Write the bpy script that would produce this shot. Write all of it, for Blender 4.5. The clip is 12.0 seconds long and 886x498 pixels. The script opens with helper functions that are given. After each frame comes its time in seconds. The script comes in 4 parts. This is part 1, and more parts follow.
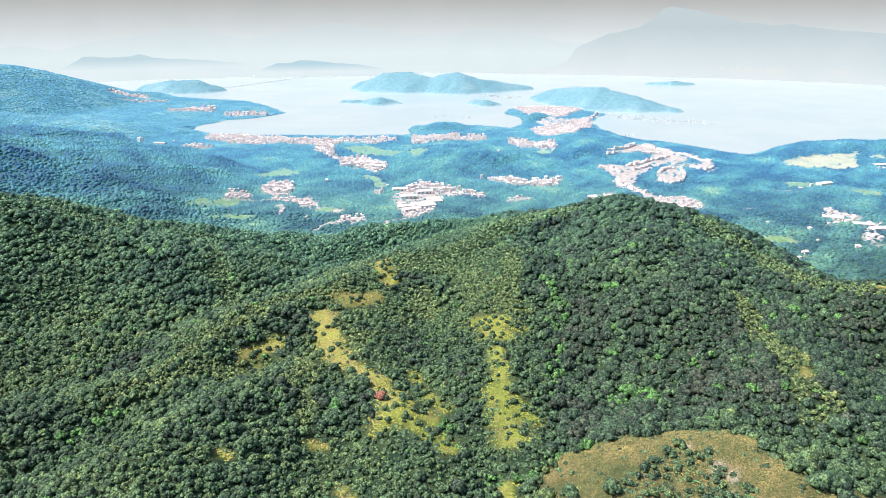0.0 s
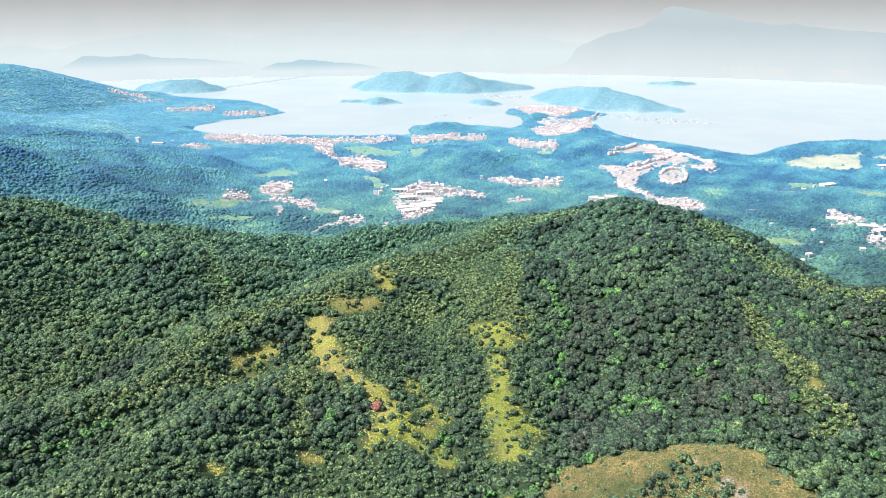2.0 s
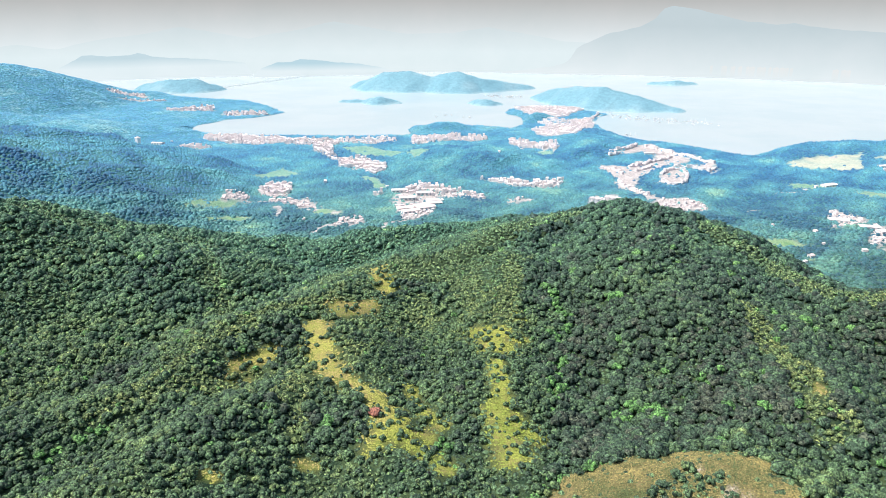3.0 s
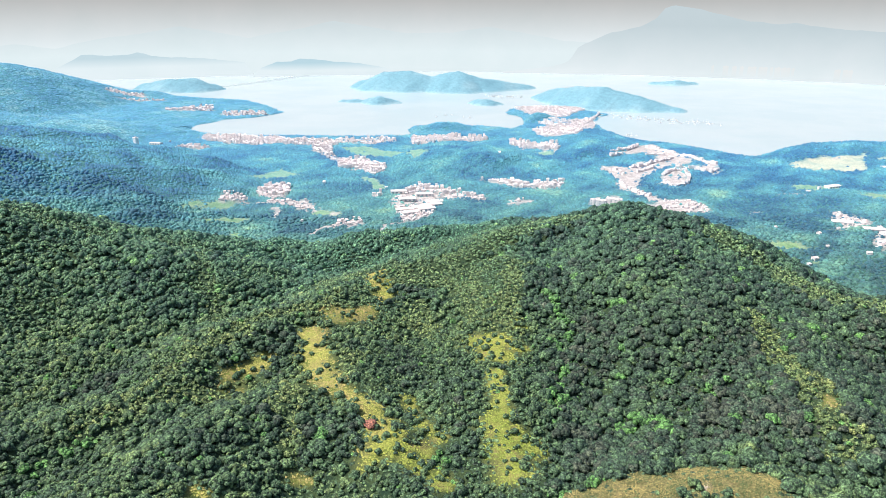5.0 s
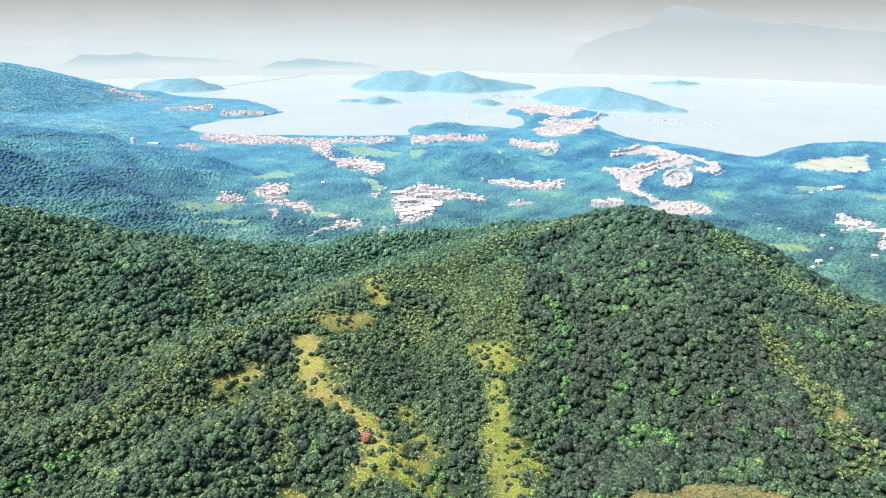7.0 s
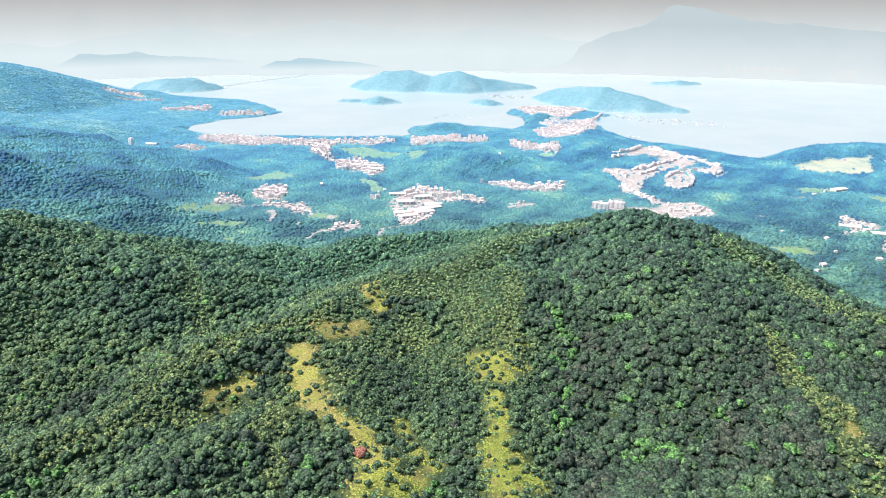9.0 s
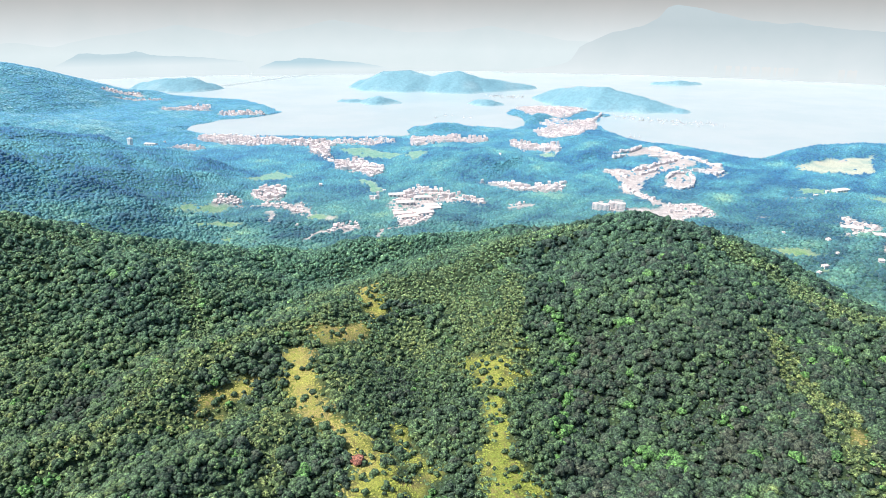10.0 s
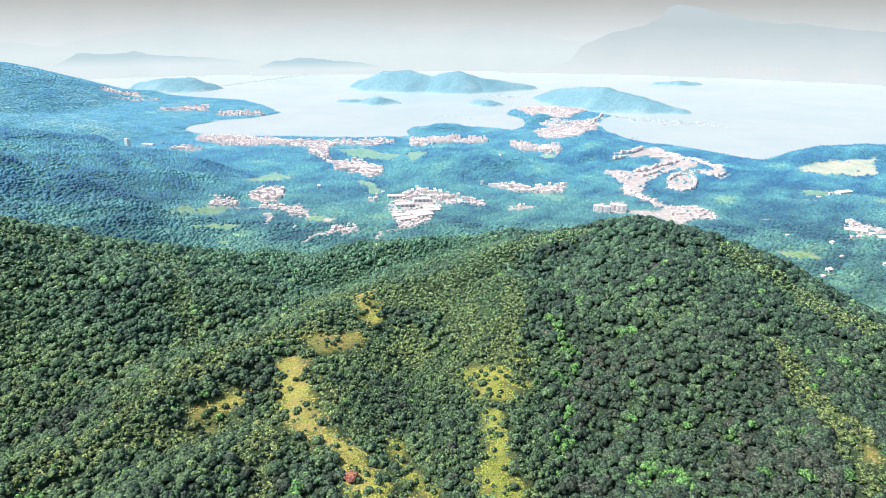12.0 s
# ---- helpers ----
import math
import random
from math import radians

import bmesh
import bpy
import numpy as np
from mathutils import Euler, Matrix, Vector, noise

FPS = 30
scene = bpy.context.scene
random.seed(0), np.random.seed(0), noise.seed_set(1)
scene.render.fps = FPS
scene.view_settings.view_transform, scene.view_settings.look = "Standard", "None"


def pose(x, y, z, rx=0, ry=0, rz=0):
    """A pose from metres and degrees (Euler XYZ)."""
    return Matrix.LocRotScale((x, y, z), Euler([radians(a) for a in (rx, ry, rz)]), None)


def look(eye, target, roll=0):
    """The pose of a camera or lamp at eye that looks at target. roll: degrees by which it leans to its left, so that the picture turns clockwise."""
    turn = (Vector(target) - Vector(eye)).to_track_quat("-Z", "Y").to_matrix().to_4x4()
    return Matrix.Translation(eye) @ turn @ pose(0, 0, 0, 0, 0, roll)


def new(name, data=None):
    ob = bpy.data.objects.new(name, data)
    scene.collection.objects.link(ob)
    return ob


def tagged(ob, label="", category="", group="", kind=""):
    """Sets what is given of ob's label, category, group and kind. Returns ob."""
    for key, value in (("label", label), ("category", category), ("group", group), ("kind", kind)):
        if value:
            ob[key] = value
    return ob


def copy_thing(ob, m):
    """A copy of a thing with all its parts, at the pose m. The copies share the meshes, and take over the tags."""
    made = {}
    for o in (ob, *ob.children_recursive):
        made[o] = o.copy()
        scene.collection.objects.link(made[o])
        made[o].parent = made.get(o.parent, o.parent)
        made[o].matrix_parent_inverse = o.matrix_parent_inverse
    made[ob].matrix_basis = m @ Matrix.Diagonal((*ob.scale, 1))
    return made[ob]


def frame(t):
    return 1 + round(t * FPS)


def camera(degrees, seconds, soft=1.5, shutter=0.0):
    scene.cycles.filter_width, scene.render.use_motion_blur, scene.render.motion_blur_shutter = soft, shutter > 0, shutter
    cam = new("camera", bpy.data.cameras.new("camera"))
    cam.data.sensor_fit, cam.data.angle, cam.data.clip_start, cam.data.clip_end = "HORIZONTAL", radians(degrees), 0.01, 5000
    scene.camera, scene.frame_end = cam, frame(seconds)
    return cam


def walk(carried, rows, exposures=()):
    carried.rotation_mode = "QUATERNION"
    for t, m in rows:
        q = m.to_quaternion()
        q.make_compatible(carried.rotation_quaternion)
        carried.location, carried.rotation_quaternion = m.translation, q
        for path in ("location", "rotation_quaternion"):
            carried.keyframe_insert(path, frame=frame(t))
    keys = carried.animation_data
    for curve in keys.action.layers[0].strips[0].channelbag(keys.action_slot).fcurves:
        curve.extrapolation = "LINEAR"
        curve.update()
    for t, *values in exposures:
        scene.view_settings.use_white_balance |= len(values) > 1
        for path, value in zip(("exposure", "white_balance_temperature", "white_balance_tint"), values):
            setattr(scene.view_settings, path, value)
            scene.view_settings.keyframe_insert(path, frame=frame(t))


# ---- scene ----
# ---- camera: a level, slow flight towards the bay
cam = camera(65.0, 12.0, soft=0.5)
ROWS = [
    (0.0, 0.00, 0.00, 417.00, 70.698, -0.000, 0.000),
    (1.0, 0.72, 7.17, 417.00, 70.670, -0.017, 0.030),
    (2.0, 1.46, 14.40, 417.00, 70.643, -0.034, 0.059),
    (3.0, 2.17, 21.67, 417.00, 70.618, -0.052, 0.086),
    (4.0, 2.92, 29.01, 417.00, 70.595, -0.070, 0.111),
    (5.0, 3.66, 36.39, 417.00, 70.574, -0.088, 0.134),
    (6.0, 4.41, 43.83, 417.00, 70.554, -0.107, 0.155),
    (7.0, 5.16, 51.31, 417.00, 70.536, -0.126, 0.175),
    (8.0, 5.93, 58.86, 417.00, 70.519, -0.145, 0.193),
    (9.0, 6.69, 66.45, 417.00, 70.504, -0.165, 0.209),
    (10.0, 7.46, 74.10, 417.00, 70.491, -0.185, 0.224),
    (11.0, 8.23, 81.80, 417.00, 70.480, -0.206, 0.237),
    (12.0, 9.02, 89.55, 417.00, 70.470, -0.227, 0.248),
]
walk(cam, [(t, pose(x, y, z, rx, ry, rz)) for t, x, y, z, rx, ry, rz in ROWS], exposures=[(0.0, 0.0), (12.0, 0.0)])

# ---- light: high hazy sun to the left, bright sky
SUN_FROM = Vector((-0.52, -0.10, 0.85)).normalized()
world = bpy.data.worlds.new("sky")
scene.world = world
world.use_nodes = True
sky = world.node_tree.nodes.new("ShaderNodeTexSky")
sky.sky_type, sky.sun_disc = "NISHITA", False
sky.sun_elevation = math.asin(SUN_FROM.z)
sky.sun_rotation = math.atan2(SUN_FROM.x, SUN_FROM.y)
sky.altitude, sky.air_density, sky.dust_density, sky.ozone_density = 420, 1.2, 3.0, 1.0
world.node_tree.nodes["Background"].inputs["Strength"].default_value = 0.14
world.node_tree.links.new(sky.outputs["Color"], world.node_tree.nodes["Background"].inputs["Color"])
sun_data = bpy.data.lights.new("sun", "SUN")
sun_data.energy, sun_data.angle, sun_data.color = 5.0, radians(0.6), (1.0, 0.96, 0.9)
sun = new("sun", sun_data)
sun.matrix_world = look(SUN_FROM * 1000, (0, 0, 0))

# ---- the lie of the land: crests as lines of (x, y, height), the ground falls off on both sides of them
NEAR_CRESTS = [
    (0.57, 20, [(205.5, 726, 214), (273, 690, 206), (310.5, 637.5, 187), (333, 575, 181), (375, 545, 192), (495, 490, 200), (690, 400, 215)]),
    (0.57, 40, [(205.5, 726, 214), (194, 640, 208)]), (0.47, 45, [(194, 640, 208), (187, 597, 206), (196, 525, 194)]),
    (0.5, 26, [(196, 525, 193), (206, 456, 181), (199, 411, 174), (172, 380, 160)]),
    (0.45, 12, [(205.5, 726, 213), (135, 736.5, 203), (73.5, 717, 197), (7.5, 667.5, 183), (-54, 640, 181), (-93, 592.5, 172.5), (-93, 540, 171), (-73.5, 502.5, 172.5), (-60, 457.5, 169.5), (-39, 408, 165), (-12, 360, 159)]),
    (0.45, 12, [(67.5, 637.5, 193.5), (54, 547.5, 180), (43.5, 465, 175.5), (40.5, 427.5, 172.5), (51, 375, 159)]),
]
NEAR_CRESTS += [
    (0.55, 13, [(-93, 585, 177), (-142.5, 545, 179), (-168, 525, 176), (-183, 497, 171), (-203, 449, 165), (-255, 405, 164), (-322.5, 365, 174), (-450, 320, 195)]),
    (0.46, 14, [(-60, 480, 168), (-112.5, 423, 171), (-142.5, 393, 174), (-165, 337.5, 177)]),
    (0.3, 45, [(-630, 480, 195), (-495, 495, 174), (-360, 517.5, 151), (-262.5, 525, 142), (-215, 590, 126)]),
    (0.45, 30, [(-420, 722, 198), (-345, 705, 190), (-283, 680, 178), (-240, 668, 153)]), (0.42, 22, [(-283, 680, 178), (-290, 615, 160), (-285, 560, 148)]),
    (0.5, 24, [(-720, 630, 300), (-465, 700.5, 229), (-399, 724.5, 194), (-339, 760, 177), (-298.5, 797, 161), (-262, 845, 140), (-215, 895, 120)]),
]
NEAR_CRESTS += [
    (0.55, 18, [(93, 312, 168), (126, 342, 179.2), (162, 331.5, 184.5), (186, 307.5, 184.5), (199.5, 270, 168)]),
    (0.45, 15, [(318, 555, 174), (258, 492, 183), (232.5, 393, 190.5), (246, 333, 178.5), (258, 285, 174)]),
    (0.5, 40, [(-200, 850, 112), (-90, 907.5, 127), (0, 925, 129), (90, 877.5, 152), (127.5, 817.5, 168)]),
]
FAR_CRESTS = [
    (0.36, 70, [(-1500, 1170, 300), (-1200, 1290, 235), (-990, 1440, 180), (-901, 1500, 162), (-831, 1567, 138), (-692, 1661, 78), (-575, 1652, 37)]),
    (0.42, 40, [(-1050, 1400, 178), (-860, 1390, 118), (-700, 1420, 62)]), (0.42, 30, [(-831, 1567, 132), (-690, 1530, 78), (-560, 1540, 26)]),
    (0.42, 30, [(-1180, 1290, 215), (-980, 1230, 150), (-800, 1280, 88)]), (0.34, 50, [(-840, 1140, 120), (-705, 1245, 93), (-600, 1350, 52.5), (-510, 1440, 21)]),
    (0.3, 90, [(-2100, 2250, 150), (-1350, 2295, 72), (-1140, 2280, 58), (-960, 2370, 30)]),
]
FAR_CRESTS += [
    (0.34, 90, [(-2400, 2900, 255), (-1914, 3085, 176), (-1841, 3110, 142), (-1783, 3127, 104), (-1690, 3180, 46), (-1640, 3200, 26)]),
    (0.34, 60, [(-1800, 3420, 30), (-1594, 3290, 32), (-1385, 3340, 30), (-1300, 3300, 16)]), (0.3, 75, [(-45, 1845, 33), (30, 1890, 49.5), (105, 1905, 48), (195, 1860, 30)]),
    (0.32, 60, [(375, 1995, 33), (427.5, 2130, 45), (465, 2280, 36)]), (0.5, 30, [(-65, 2460, 16), (-10, 2467.5, 27), (39, 2467.5, 26), (100, 2475, 12)]),
    (0.3, 75, [(990, 1920, 21), (1095, 2055, 30), (1275, 2055, 33), (1500, 1950, 75)]), (0.3, 90, [(960, 1020, 75), (1200, 1080, 112.5), (1650, 1140, 195)]),
]
FAR_CRESTS += [
    (0.5, 30, [(322.5, 2647.5, 18), (360, 2677.5, 30), (387, 2647.5, 15)]),
]
ISLANDS = [
    (0.65, 37.5, [(-412.5, 3780, 38), (-300, 3735, 84), (-180, 3720, 92), (-60, 3690, 66), (30, 3675, 86), (75, 3675, 92), (180, 3675, 60), (435, 3750, 18)]),
    (0.6, 21, [(-450, 3217.5, 9), (-360, 3202.5, 12), (-285, 3157.5, 30), (-217.5, 3180, 12)]), (0.6, 21, [(147, 3172.5, 15), (187.5, 3127.5, 24), (237, 3127.5, 9)]),
    (0.6, 45, [(517.5, 3330, 45), (600, 3180, 72), (690, 3090, 80), (810, 3015, 54), (948, 2947.5, 18)]),
    (0.6, 21, [(1162.5, 3960, 12), (1260, 3930, 22.5), (1368, 3960, 12)]), (0.6, 45, [(-1507.5, 3675, 33), (-1380, 3630, 57), (-1275, 3645, 57), (-1209, 3682.5, 30)]),
]
COAST = [
    (-5200, 3300), (-2600, 3520), (-2100, 3600), (-1700, 3600), (-1494, 3501), (-1320, 3409.5), (-1102.5, 3324), (-894, 3243), (-745.5, 3054), (-654, 2886),
    (-720, 2749.5), (-835.5, 2692.5), (-907.5, 2533.5), (-894, 2449.5), (-822, 2385), (-679.5, 2359.5), (-352.5, 2347.5), (-112.5, 2355), (-105, 2560), (138, 2560),
    (235.5, 2496), (307.5, 2598), (312, 2734.5), (246, 2886), (292.5, 3001.5), (432, 3054), (525, 3019.5), (625.5, 2919), (649.5, 2839.5), (562.5, 2664), (559.5, 2496),
    (591, 2295), (705, 2235), (799.5, 2140.5), (853.5, 2053.5), (907.5, 2020.5), (1075.5, 2131.5), (1222.5, 2176.5), (1353, 2104.5), (1950, 1950), (5200, 1350),
    (5200, -5200), (-5200, -5200),
]


def waves(x, y, size, seed):
    """Soft value noise in plain sines, about -1 to 1."""
    u, v = x / size, y / size
    return (np.sin(1.7 * u + 1.3 * np.sin(1.1 * v + seed) + seed) + np.sin(1.9 * v + 1.4 * np.sin(0.9 * u - seed) + 2.3 * seed)
            + 0.6 * np.sin(2.9 * u - 2.3 * v + 3.1 * seed)) / 2.6


def crest_height(x, y, crests, blend):
    total = None
    for slope, rounding, line in crests:
        h = np.full(x.shape, -1e4)
        for (ax, ay, az), (bx, by, bz) in zip(line, line[1:]):
            dx, dy = bx - ax, by - ay
            k = np.clip(((x - ax) * dx + (y - ay) * dy) / (dx * dx + dy * dy), 0, 1)
            d = np.hypot(x - ax - k * dx, y - ay - k * dy)
            h = np.maximum(h, az + k * (bz - az) - slope * (np.sqrt(d ** 2 + rounding ** 2) - rounding))
        e = np.exp(np.clip(h / blend, -60, 200))
        total = e if total is None else total + e
    return blend * np.log(total + 1e-30)


def inside_by(x, y, line):
    """Metres inside a closed outline, negative outside it."""
    inside, best = np.zeros(x.shape, bool), np.full(x.shape, 1e9)
    for (ax, ay), (bx, by) in zip(line, line[1:] + line[:1]):
        dx, dy = bx - ax, by - ay
        k = np.clip(((x - ax) * dx + (y - ay) * dy) / (dx * dx + dy * dy), 0, 1)
        best = np.minimum(best, np.hypot(x - ax - k * dx, y - ay - k * dy))
        if dy:
            inside ^= ((ay > y) != (by > y)) & (x < ax + (y - ay) / dy * dx)
    return np.where(inside, best, -best)


def coast_distance(x, y):
    """Metres inland of the coast, negative out at sea."""
    return inside_by(x, y, COAST)


def ground(x, y):
    """The height of the ground."""
    x, y = np.asarray(x, float), np.asarray(y, float)
    shore = coast_distance(x, y) + 9 * waves(x, y, 45, 1.0)
    low = np.where(shore > 0, 1.5 + 10.5 * (1 - np.exp(-np.maximum(shore, 0) / 90)) + (3.0 * waves(x, y, 105, 2.0) + 4.0 * waves(x, y, 48, 7.0)) * np.clip(shore / 160, 0, 1), np.maximum(shore * 0.2, -9))
    calm = np.clip(1 - (y - 1900) / 700, 0.2, 1)
    far = crest_height(x, y, FAR_CRESTS, 7.5) + calm * (8 * waves(x, y, 70, 4.0) + 5 * waves(x, y, 30, 2.0))
    far = np.minimum(far, 3 + 0.6 * shore)
    near = crest_height(x, y, NEAR_CRESTS, 4.5) + 2.4 * waves(x, y, 25.5, 3.0) + 1.2 * waves(x, y, 10.5, 5.0)
    foot = 144 - 0.42 * np.maximum(np.sqrt((y - 285.0) ** 2 + 2025) - 45, 0) * (y > 285)
    near = np.logaddexp(near / 9, foot / 9) * 9
    return np.logaddexp(np.logaddexp(low / 3.75, np.clip(far, -120, None) / 3.75) * 3.75 / 6, near / 6) * 6 - 0.6

# ---- materials
def srgb(r, g, b):
    return tuple(((c / 255 + 0.055) / 1.055) ** 2.4 if c > 10 else c / 3294.6 for c in (r, g, b)) + (1.0,)


def material(name):
    m = bpy.data.materials.new(name)
    m.use_nodes = True
    m.node_tree.nodes.clear()
    out = m.node_tree.nodes.new("ShaderNodeOutputMaterial")
    return m, m.node_tree.nodes, m.node_tree.links, out


def node(nodes, kind, **values):
    n = nodes.new(kind)
    for key, value in values.items():
        n.inputs[key.replace("_", " ")].default_value = value
    return n


def attribute(nodes, name):
    n = nodes.new("ShaderNodeAttribute")
    n.attribute_name = name
    return n.outputs["Fac"]


def ramp(nodes, links, fac, stops):
    n = nodes.new("ShaderNodeValToRGB")
    e = n.color_ramp.elements
    while len(e) < len(stops):
        e.new(0.5)
    for i, (p, c) in enumerate(stops):
        e[i].position, e[i].color = p, c if len(c) == 4 else (*c, 1.0)
    links.new(fac, n.inputs["Fac"])
    return n.outputs["Color"]


def mix(nodes, links, fac, a, b, mode="MIX"):
    n = nodes.new("ShaderNodeMix")
    n.data_type, n.blend_type = "RGBA", mode
    for slot, value in ((0, fac), (6, a), (7, b)):
        if hasattr(value, "links"):
            links.new(value, n.inputs[slot])
        else:
            n.inputs[slot].default_value = value if slot == 0 or len(value) == 4 else (*value, 1.0)
    return n.outputs[2]


def noise_at(nodes, links, scale, detail=3.0, rough=0.6):
    geo = nodes.new("ShaderNodeNewGeometry")
    n = node(nodes, "ShaderNodeTexNoise", Scale=scale, Detail=detail, Roughness=rough)
    links.new(geo.outputs["Position"], n.inputs["Vector"])
    return n.outputs["Fac"]


def bumped(nodes, links, height, strength, distance):
    b = node(nodes, "ShaderNodeBump", Strength=strength, Distance=distance)
    links.new(height, b.inputs["Height"])
    return b.outputs["Normal"]


def foliage(name, stops, leaf=0.8, contrast=1.0, sheen=0.0, bump=1.2, haze_hues=()):
    """Leaves: a hue for each plant (tint), lighter and darker sprays of leaves on it, rough and slightly glossy. The
    further hues have more and more distance haze mixed into them, step by step away from the camera (0, 1, 2)."""
    m, n, l, out = material(name)
    tint = ramp(n, l, attribute(n, "tint"), stops)
    for i, more in enumerate(haze_hues):
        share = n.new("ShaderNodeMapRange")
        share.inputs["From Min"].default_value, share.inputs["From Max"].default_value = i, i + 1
        l.new(attribute(n, "haze_step"), share.inputs["Value"])
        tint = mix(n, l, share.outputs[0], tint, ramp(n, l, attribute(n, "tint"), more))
    geo = n.new("ShaderNodeNewGeometry")

    def spread(low, high):
        return [tuple(1 + (c - 1) * contrast for c in v) for v in (low, high)]

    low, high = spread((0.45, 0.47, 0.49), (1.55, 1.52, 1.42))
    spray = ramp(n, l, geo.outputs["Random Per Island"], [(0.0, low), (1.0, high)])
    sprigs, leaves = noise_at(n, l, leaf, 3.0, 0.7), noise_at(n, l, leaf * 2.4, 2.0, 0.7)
    # noise puts the shade of leaf gaps and bright sprigs into the colour
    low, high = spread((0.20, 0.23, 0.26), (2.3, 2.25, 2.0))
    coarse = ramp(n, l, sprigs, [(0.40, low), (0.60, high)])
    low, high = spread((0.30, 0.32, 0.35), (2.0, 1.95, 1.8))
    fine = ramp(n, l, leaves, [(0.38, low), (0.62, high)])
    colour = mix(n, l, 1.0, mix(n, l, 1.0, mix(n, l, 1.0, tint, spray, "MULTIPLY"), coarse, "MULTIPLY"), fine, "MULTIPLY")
    b = node(n, "ShaderNodeBsdfPrincipled", Roughness=0.6)
    b.inputs["Specular IOR Level"].default_value = 0.22
    # bluish sheen veils far leaves in place of distance haze
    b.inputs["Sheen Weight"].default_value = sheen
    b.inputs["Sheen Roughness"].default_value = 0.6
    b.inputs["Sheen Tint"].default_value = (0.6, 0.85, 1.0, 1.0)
    l.new(colour, b.inputs["Base Color"])
    l.new(bumped(n, l, mix(n, l, 0.4, sprigs, leaves), bump, 0.8), b.inputs["Normal"])
    l.new(b.outputs["BSDF"], out.inputs["Surface"])
    return m


def plain(name, colour, rough=0.7, vary=0.15, scale=0.6, metal=0.0):
    m, n, l, out = material(name)
    f = noise_at(n, l, scale, 4.0)
    low, high = [tuple(c * k for c in colour[:3]) for k in (1 - vary, 1 + vary)]
    info = n.new("ShaderNodeObjectInfo")
    each = ramp(n, l, info.outputs["Random"], [(0.0, (0.85, 0.85, 0.86)), (1.0, (1.1, 1.06, 1.04))])
    c = mix(n, l, 1.0, ramp(n, l, f, [(0.3, low), (0.7, high)]), each, "MULTIPLY")
    b = node(n, "ShaderNodeBsdfPrincipled", Roughness=rough, Metallic=metal)
    l.new(c, b.inputs["Base Color"])
    l.new(b.outputs["BSDF"], out.inputs["Surface"])
    return m


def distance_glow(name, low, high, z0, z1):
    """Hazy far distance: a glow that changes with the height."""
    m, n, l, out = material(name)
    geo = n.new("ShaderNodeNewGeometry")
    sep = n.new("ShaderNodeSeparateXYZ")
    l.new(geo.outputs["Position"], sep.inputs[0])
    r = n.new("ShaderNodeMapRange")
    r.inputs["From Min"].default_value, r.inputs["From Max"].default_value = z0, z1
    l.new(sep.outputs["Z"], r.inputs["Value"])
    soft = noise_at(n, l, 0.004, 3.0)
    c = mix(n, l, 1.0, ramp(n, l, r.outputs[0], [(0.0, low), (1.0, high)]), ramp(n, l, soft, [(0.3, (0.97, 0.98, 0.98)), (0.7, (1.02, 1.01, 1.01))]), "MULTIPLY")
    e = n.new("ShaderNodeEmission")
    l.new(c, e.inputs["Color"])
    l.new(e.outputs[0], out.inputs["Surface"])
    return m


GREENS = [(0.0, (0.054, 0.066, 0.054)), (0.12, (0.035, 0.062, 0.047)), (0.28, (0.064, 0.112, 0.064)), (0.45, (0.104, 0.148, 0.067)), (0.62, (0.160, 0.184, 0.078)), (0.80, (0.068, 0.150, 0.058)), (1.0, (0.080, 0.178, 0.060))]
# distance haze mixed into the leaf colours, bluer and paler farther out
HAZY_FOOT_GREENS = [(0.0, (0.026, 0.078, 0.084)), (0.40, (0.078, 0.190, 0.150)), (0.70, (0.128, 0.255, 0.165)), (1.0, (0.190, 0.300, 0.165))]
HAZY_VALLEY_GREENS = [(0.0, (0.024, 0.125, 0.265)), (0.40, (0.058, 0.235, 0.350)), (0.70, (0.095, 0.305, 0.365)), (1.0, (0.205, 0.405, 0.365))]
HAZY_COAST_GREENS = [(0.0, (0.055, 0.230, 0.40)), (0.5, (0.088, 0.290, 0.435)), (1.0, (0.195, 0.395, 0.455))]
leaves_near = foliage("hill_foliage", GREENS, leaf=0.75, contrast=0.85, sheen=0.03, bump=0.8, haze_hues=(HAZY_FOOT_GREENS,))
hazy_valley_leaves = foliage("hazy_valley_foliage", HAZY_FOOT_GREENS, leaf=0.2, contrast=0.30, sheen=0.22, bump=0.7, haze_hues=(HAZY_VALLEY_GREENS, HAZY_COAST_GREENS))
grass_blades = foliage("grass_blades", [(0.0, (0.225, 0.285, 0.055)), (0.4, (0.35, 0.36, 0.085)), (0.7, (0.37, 0.295, 0.12)), (0.85, (0.21, 0.19, 0.08)), (1.0, (0.09, 0.12, 0.05))], leaf=0.9, contrast=0.26, bump=0.5)
red_leaves = foliage("red_leaves", [(0.0, (0.21, 0.085, 0.07)), (1.0, (0.30, 0.14, 0.115))], leaf=1.1, contrast=0.7)
bark = plain("bark", (0.12, 0.09, 0.06), 0.9, 0.3, 3.0)


